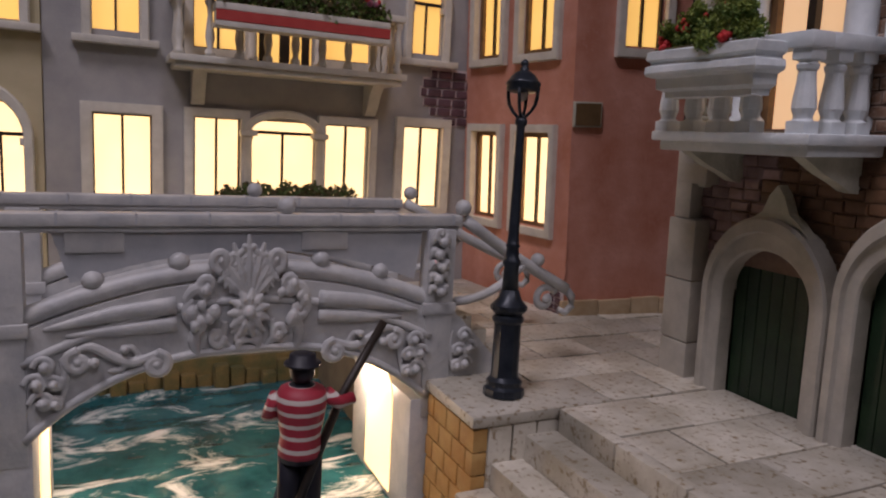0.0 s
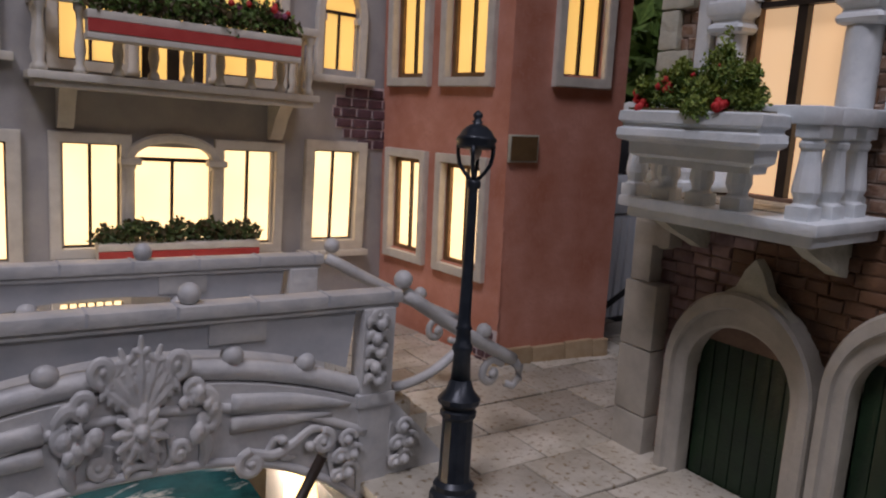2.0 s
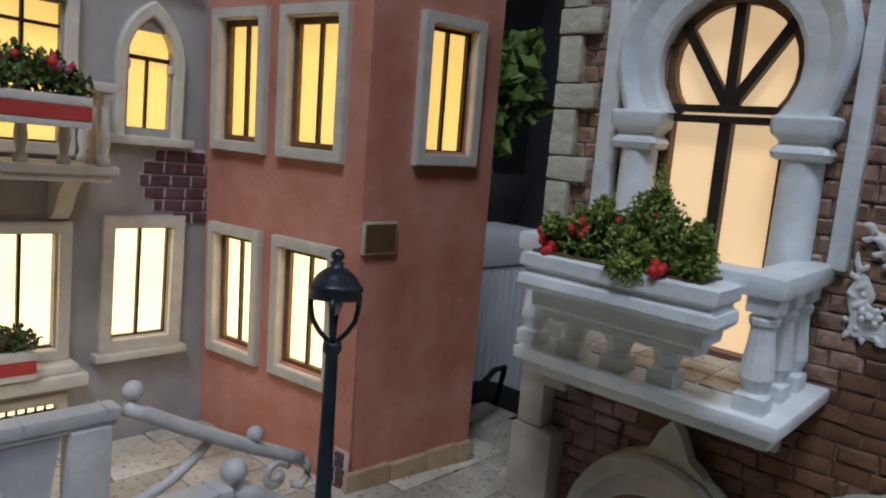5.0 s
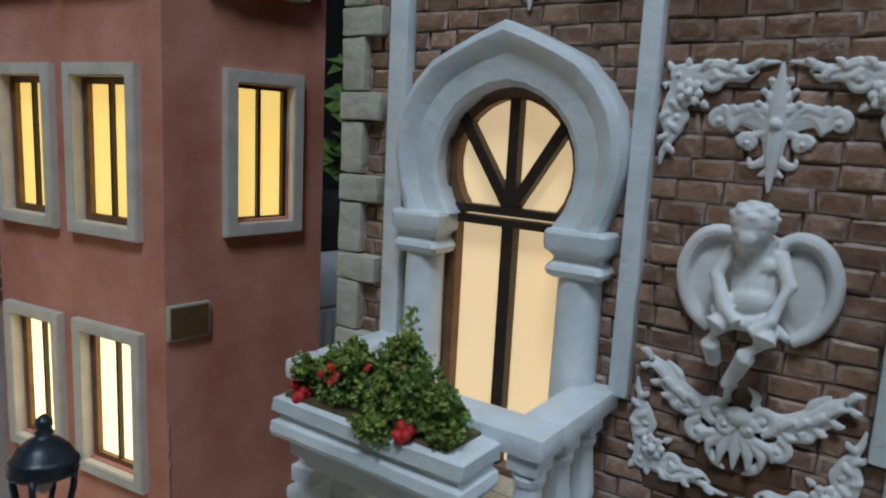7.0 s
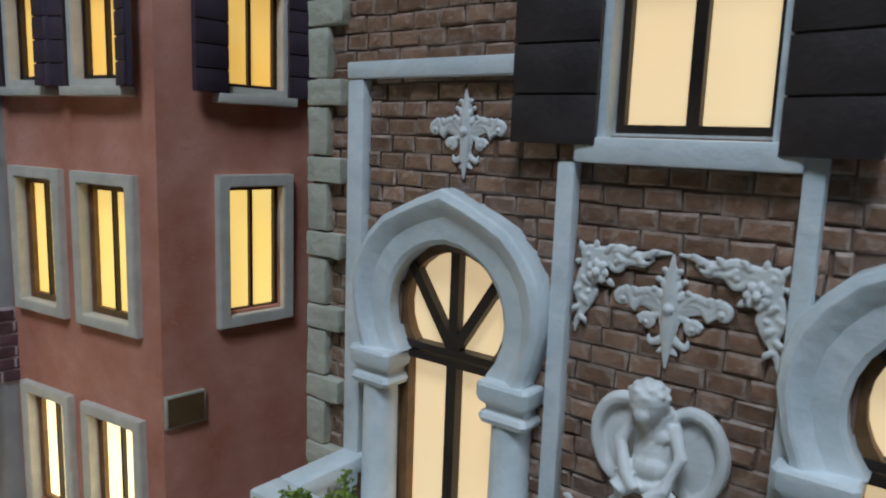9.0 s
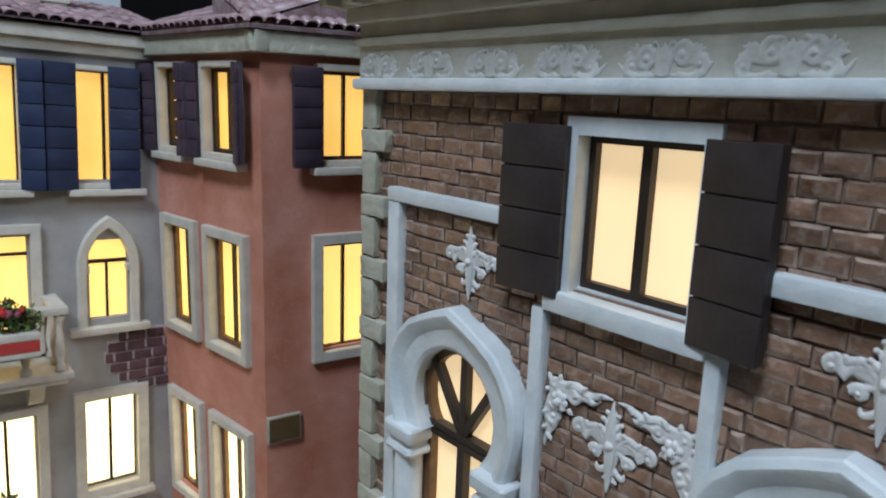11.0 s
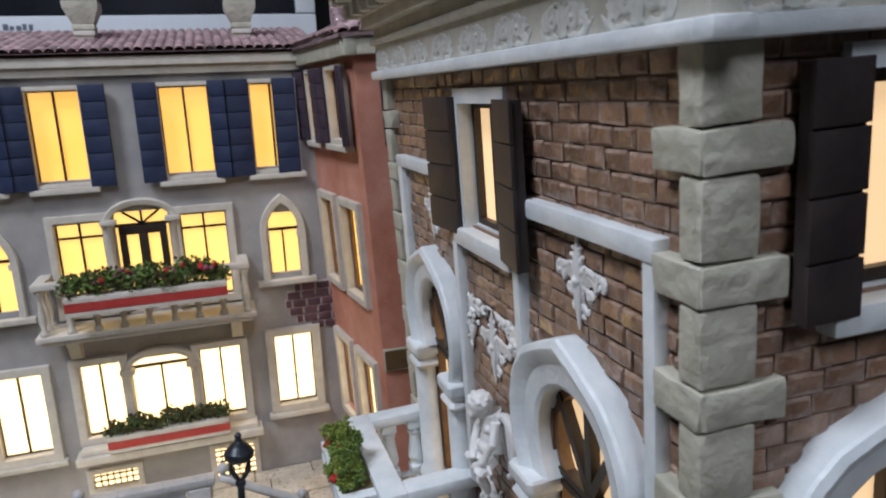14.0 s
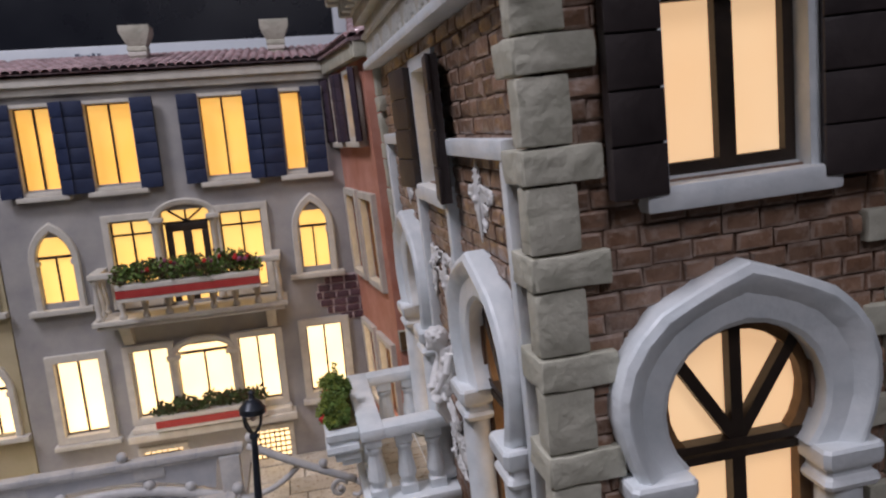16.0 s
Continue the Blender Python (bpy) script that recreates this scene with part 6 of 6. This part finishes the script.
def bloom():
    """The large acanthus spray at the middle of the bridge, between two clusters of scrolls."""
    bm = bmesh.new()
    rnd = random.Random(17)
    for k in range(-3, 4):
        a = k * 0.3
        r = 2.3 - 0.22 * abs(k)
        c, s = math.cos(a), math.sin(a)
        stroke(bm, ((0, -0.2), (0.5 * r * s, -0.1 + 0.5 * r * c), (r * s * 1.1, r * c)), (0.12, 0.24, 0.08), y=-0.1, flat=0.9)
        for f in (0.45, 0.62, 0.8):
            for w in (-1, 1):
                x, z = f * r * s * 1.05, -0.1 + f * r * c
                stroke(bm, ((x, z), (x + w * 0.22 * c, z - w * 0.22 * s + 0.12), (x + w * 0.3 * c, z - w * 0.3 * s + 0.02)), (0.1, 0.13, 0.05), y=-0.16)
    for k in range(11):
        a = 2 * math.pi * (k + 0.5) / 11
        c, d = math.cos(a), math.sin(a)
        stroke(bm, ((0.1 * c, -0.55 + 0.1 * d), (0.5 * c, -0.55 + 0.5 * d), (0.95 * c, -0.6 + 0.9 * d)), (0.1, 0.22, 0.07), y=-0.22, flat=0.9)
    ball(bm, (0, -0.4, -0.55), 0.24, segs=8)
    for w in (-1, 1):
        for k in range(3):
            z = -1.2 - 0.32 * k
            stroke(bm, ((0, z + 0.2), (w * 0.4, z + 0.15), (w * (0.75 - 0.16 * k), z - 0.15)), (0.1, 0.18, 0.06), y=-0.12)
    for s in (1, -1):
        volute(bm, s * 1.2, 1.35, 0.42, 1.3, math.pi * 1.5, s, 0.17, 0.09, y=-0.15)
        volute(bm, s * 1.75, 0.45, 0.4, 1.2, -math.pi / 2, s, 0.18, 0.1, y=-0.12)
        volute(bm, s * 2.3, -0.5, 0.42, 1.3, math.pi / 2, -s, 0.19, 0.1, y=-0.12)
        volute(bm, s * 1.35, -1.45, 0.36, 1.2, 0, s, 0.16, 0.08, y=-0.1)
        for k in range(9):
            ball(bm, (s * rnd.uniform(1.4, 2.5), -rnd.uniform(0.1, 0.35), rnd.uniform(-1.0, 0.5)), rnd.uniform(0.16, 0.3), (1, 0.8, 1), 8)
        stroke(bm, ((s * 1.6, 0.1), (s * 2.2, 0.35), (s * 2.6, 0.0), (s * 2.5, -0.4)), (0.2, 0.26, 0.2, 0.08), y=-0.1)
        stroke(bm, ((s * 2.1, -0.9), (s * 2.3, -1.5), (s * 2.1, -2.1)), (0.24, 0.3, 0.12), y=-0.05)
        stroke(bm, ((s * 1.0, -0.9), (s * 1.1, -1.6), (s * 0.6, -2.0)), (0.18, 0.22, 0.06))
    return bm


def vine():
    """A running scroll that tapers along the spandrel."""
    bm = bmesh.new()
    volute(bm, 0.5, 0.0, 0.55, 1.4, math.pi / 2, 1, 0.2, 0.08, y=-0.1)
    stroke(bm, ((0.4, 0.5), (1.4, 0.15), (2.2, 0.45), (3.0, 0.95), (3.7, 0.75)), (0.16, 0.24, 0.22, 0.2, 0.1), y=-0.05)
    volute(bm, 3.5, 0.35, 0.5, 1.3, math.pi / 2, -1, 0.2, 0.08, y=-0.1)
    stroke(bm, ((1.6, 0.3), (1.9, -0.1), (2.4, -0.15)), (0.14, 0.18, 0.05))
    stroke(bm, ((1.2, 0.4), (1.5, 0.8), (1.9, 0.85)), (0.12, 0.16, 0.05))
    ball(bm, (1.75, -0.15, 0.75), 0.2, segs=8), ball(bm, (2.9, -0.2, 0.3), 0.22, segs=8)
    return bm


def boss():
    """Fruit and scrolls at the foot of the post."""
    bm = bmesh.new()
    for x, z, r in ((0, 0.9, 0.34), (0.3, 0.2, 0.36), (-0.3, 0.15, 0.3), (0.1, -0.6, 0.38), (-0.35, -0.7, 0.26)):
        volute(bm, x, z, r * 1.25, 1.2, 0, 1, 0.13, 0.06, y=-0.1)
        ball(bm, (x, -0.2, z), r * 0.6, segs=8)
    stroke(bm, ((-0.6, 1.2), (-0.75, 0.3), (-0.5, -1.0)), (0.1, 0.16, 0.06))
    return bm


def swag():
    """A drop of leaves on the upright of the parapet."""
    bm = bmesh.new()
    for k in range(5):
        z = 1.3 - 0.62 * k
        for s in (-1, 1):
            stroke(bm, ((0, z), (s * 0.35, z + 0.1), (s * 0.5, z - 0.25)), (0.14, 0.22, 0.06), y=-0.1)
        ball(bm, (0.1 * (-1) ** k, -0.2, z - 0.1), 0.26, (1, 0.9, 1), 8)
    volute(bm, -0.05, 1.6, 0.36, 1.2, 0, -1, 0.15, 0.07, y=-0.15)
    return bm


for bm, x, z, y, sx in ((bloom(), 4.8, 11.75, -0.5, 1), (vine(), 8.3, 8.95, -0.5, 1), (vine(), 1.5, 8.95, -0.5, -1), (boss(), 12.9, 8.3, -0.55, 1), (boss(), -3.2, 8.3, -0.55, -1), (swag(), 14.05, 12.9, -0.6, 1), (boss(), 15.7, 8.3, -0.45, 1)):
    fuse(part("carving", cast(bm, BRIDGE), BRIDGE, bridge, "moulded leaf carving", m=FG @ cm(x, Y0 + y, z) @ Matrix.Diagonal((sx, 1, 1.22 if x == 4.8 else 1, 1))), 0.0004)
for x, s in ((8.0, 1), (1.8, -1)):
    bm = bmesh.new()
    stroke(bm, ((0, 0.9), (s * 2.5, 0.62), (s * 5.0, 0.1)), (0.42, 0.36, 0.08), y=-0.1, flat=0.5)
    stroke(bm, ((0, 0.1), (s * 2.0, -0.05), (s * 4.2, -0.2)), (0.36, 0.3, 0.06), y=-0.1, flat=0.5)
    part("swept_moulding", cast(bm, BRIDGE), BRIDGE, bridge, m=FG @ cm(x, Y0 - 0.45, 10.6))

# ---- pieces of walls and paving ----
brick_face(brickhouse, B1, courses(-1.75, 24.0, 5.0, 41.0, CUT1, seed=2), (7.4, 16.2, 21.0, 41), 3, stain_shade=True)
brick_face(brickhouse, B2, courses(0.9, 10.6, 20.0, 41.0, CUT2, seed=4), (0, 0, 0, 0), 5)
rnd = random.Random(8)
y, r, count = -2.0, 0, 0
while y < 53:
    d = rnd.uniform(2.9, 3.7)
    x = (14.3 if y > 25 else 18.5) + (0 if r % 2 else -1.4)
    left = 14.3 if y >= 24.8 else 18.45
    while x < 44:
        w = rnd.uniform(3.9, 5.4)
        a = max(x, left)
        if x + w - a > 0.5:
            bm = boxes((a + 0.05, x + w - 0.05, y + 0.05, min(y + d, 53.3) - 0.05, GROUND - 0.2, GROUND + rnd.uniform(-0.04, 0.04)), bev=0.07)
            part("paving_slab", bm, STONE, pavement, m=FG)
        x += w
    y, r = y + d, r + 1
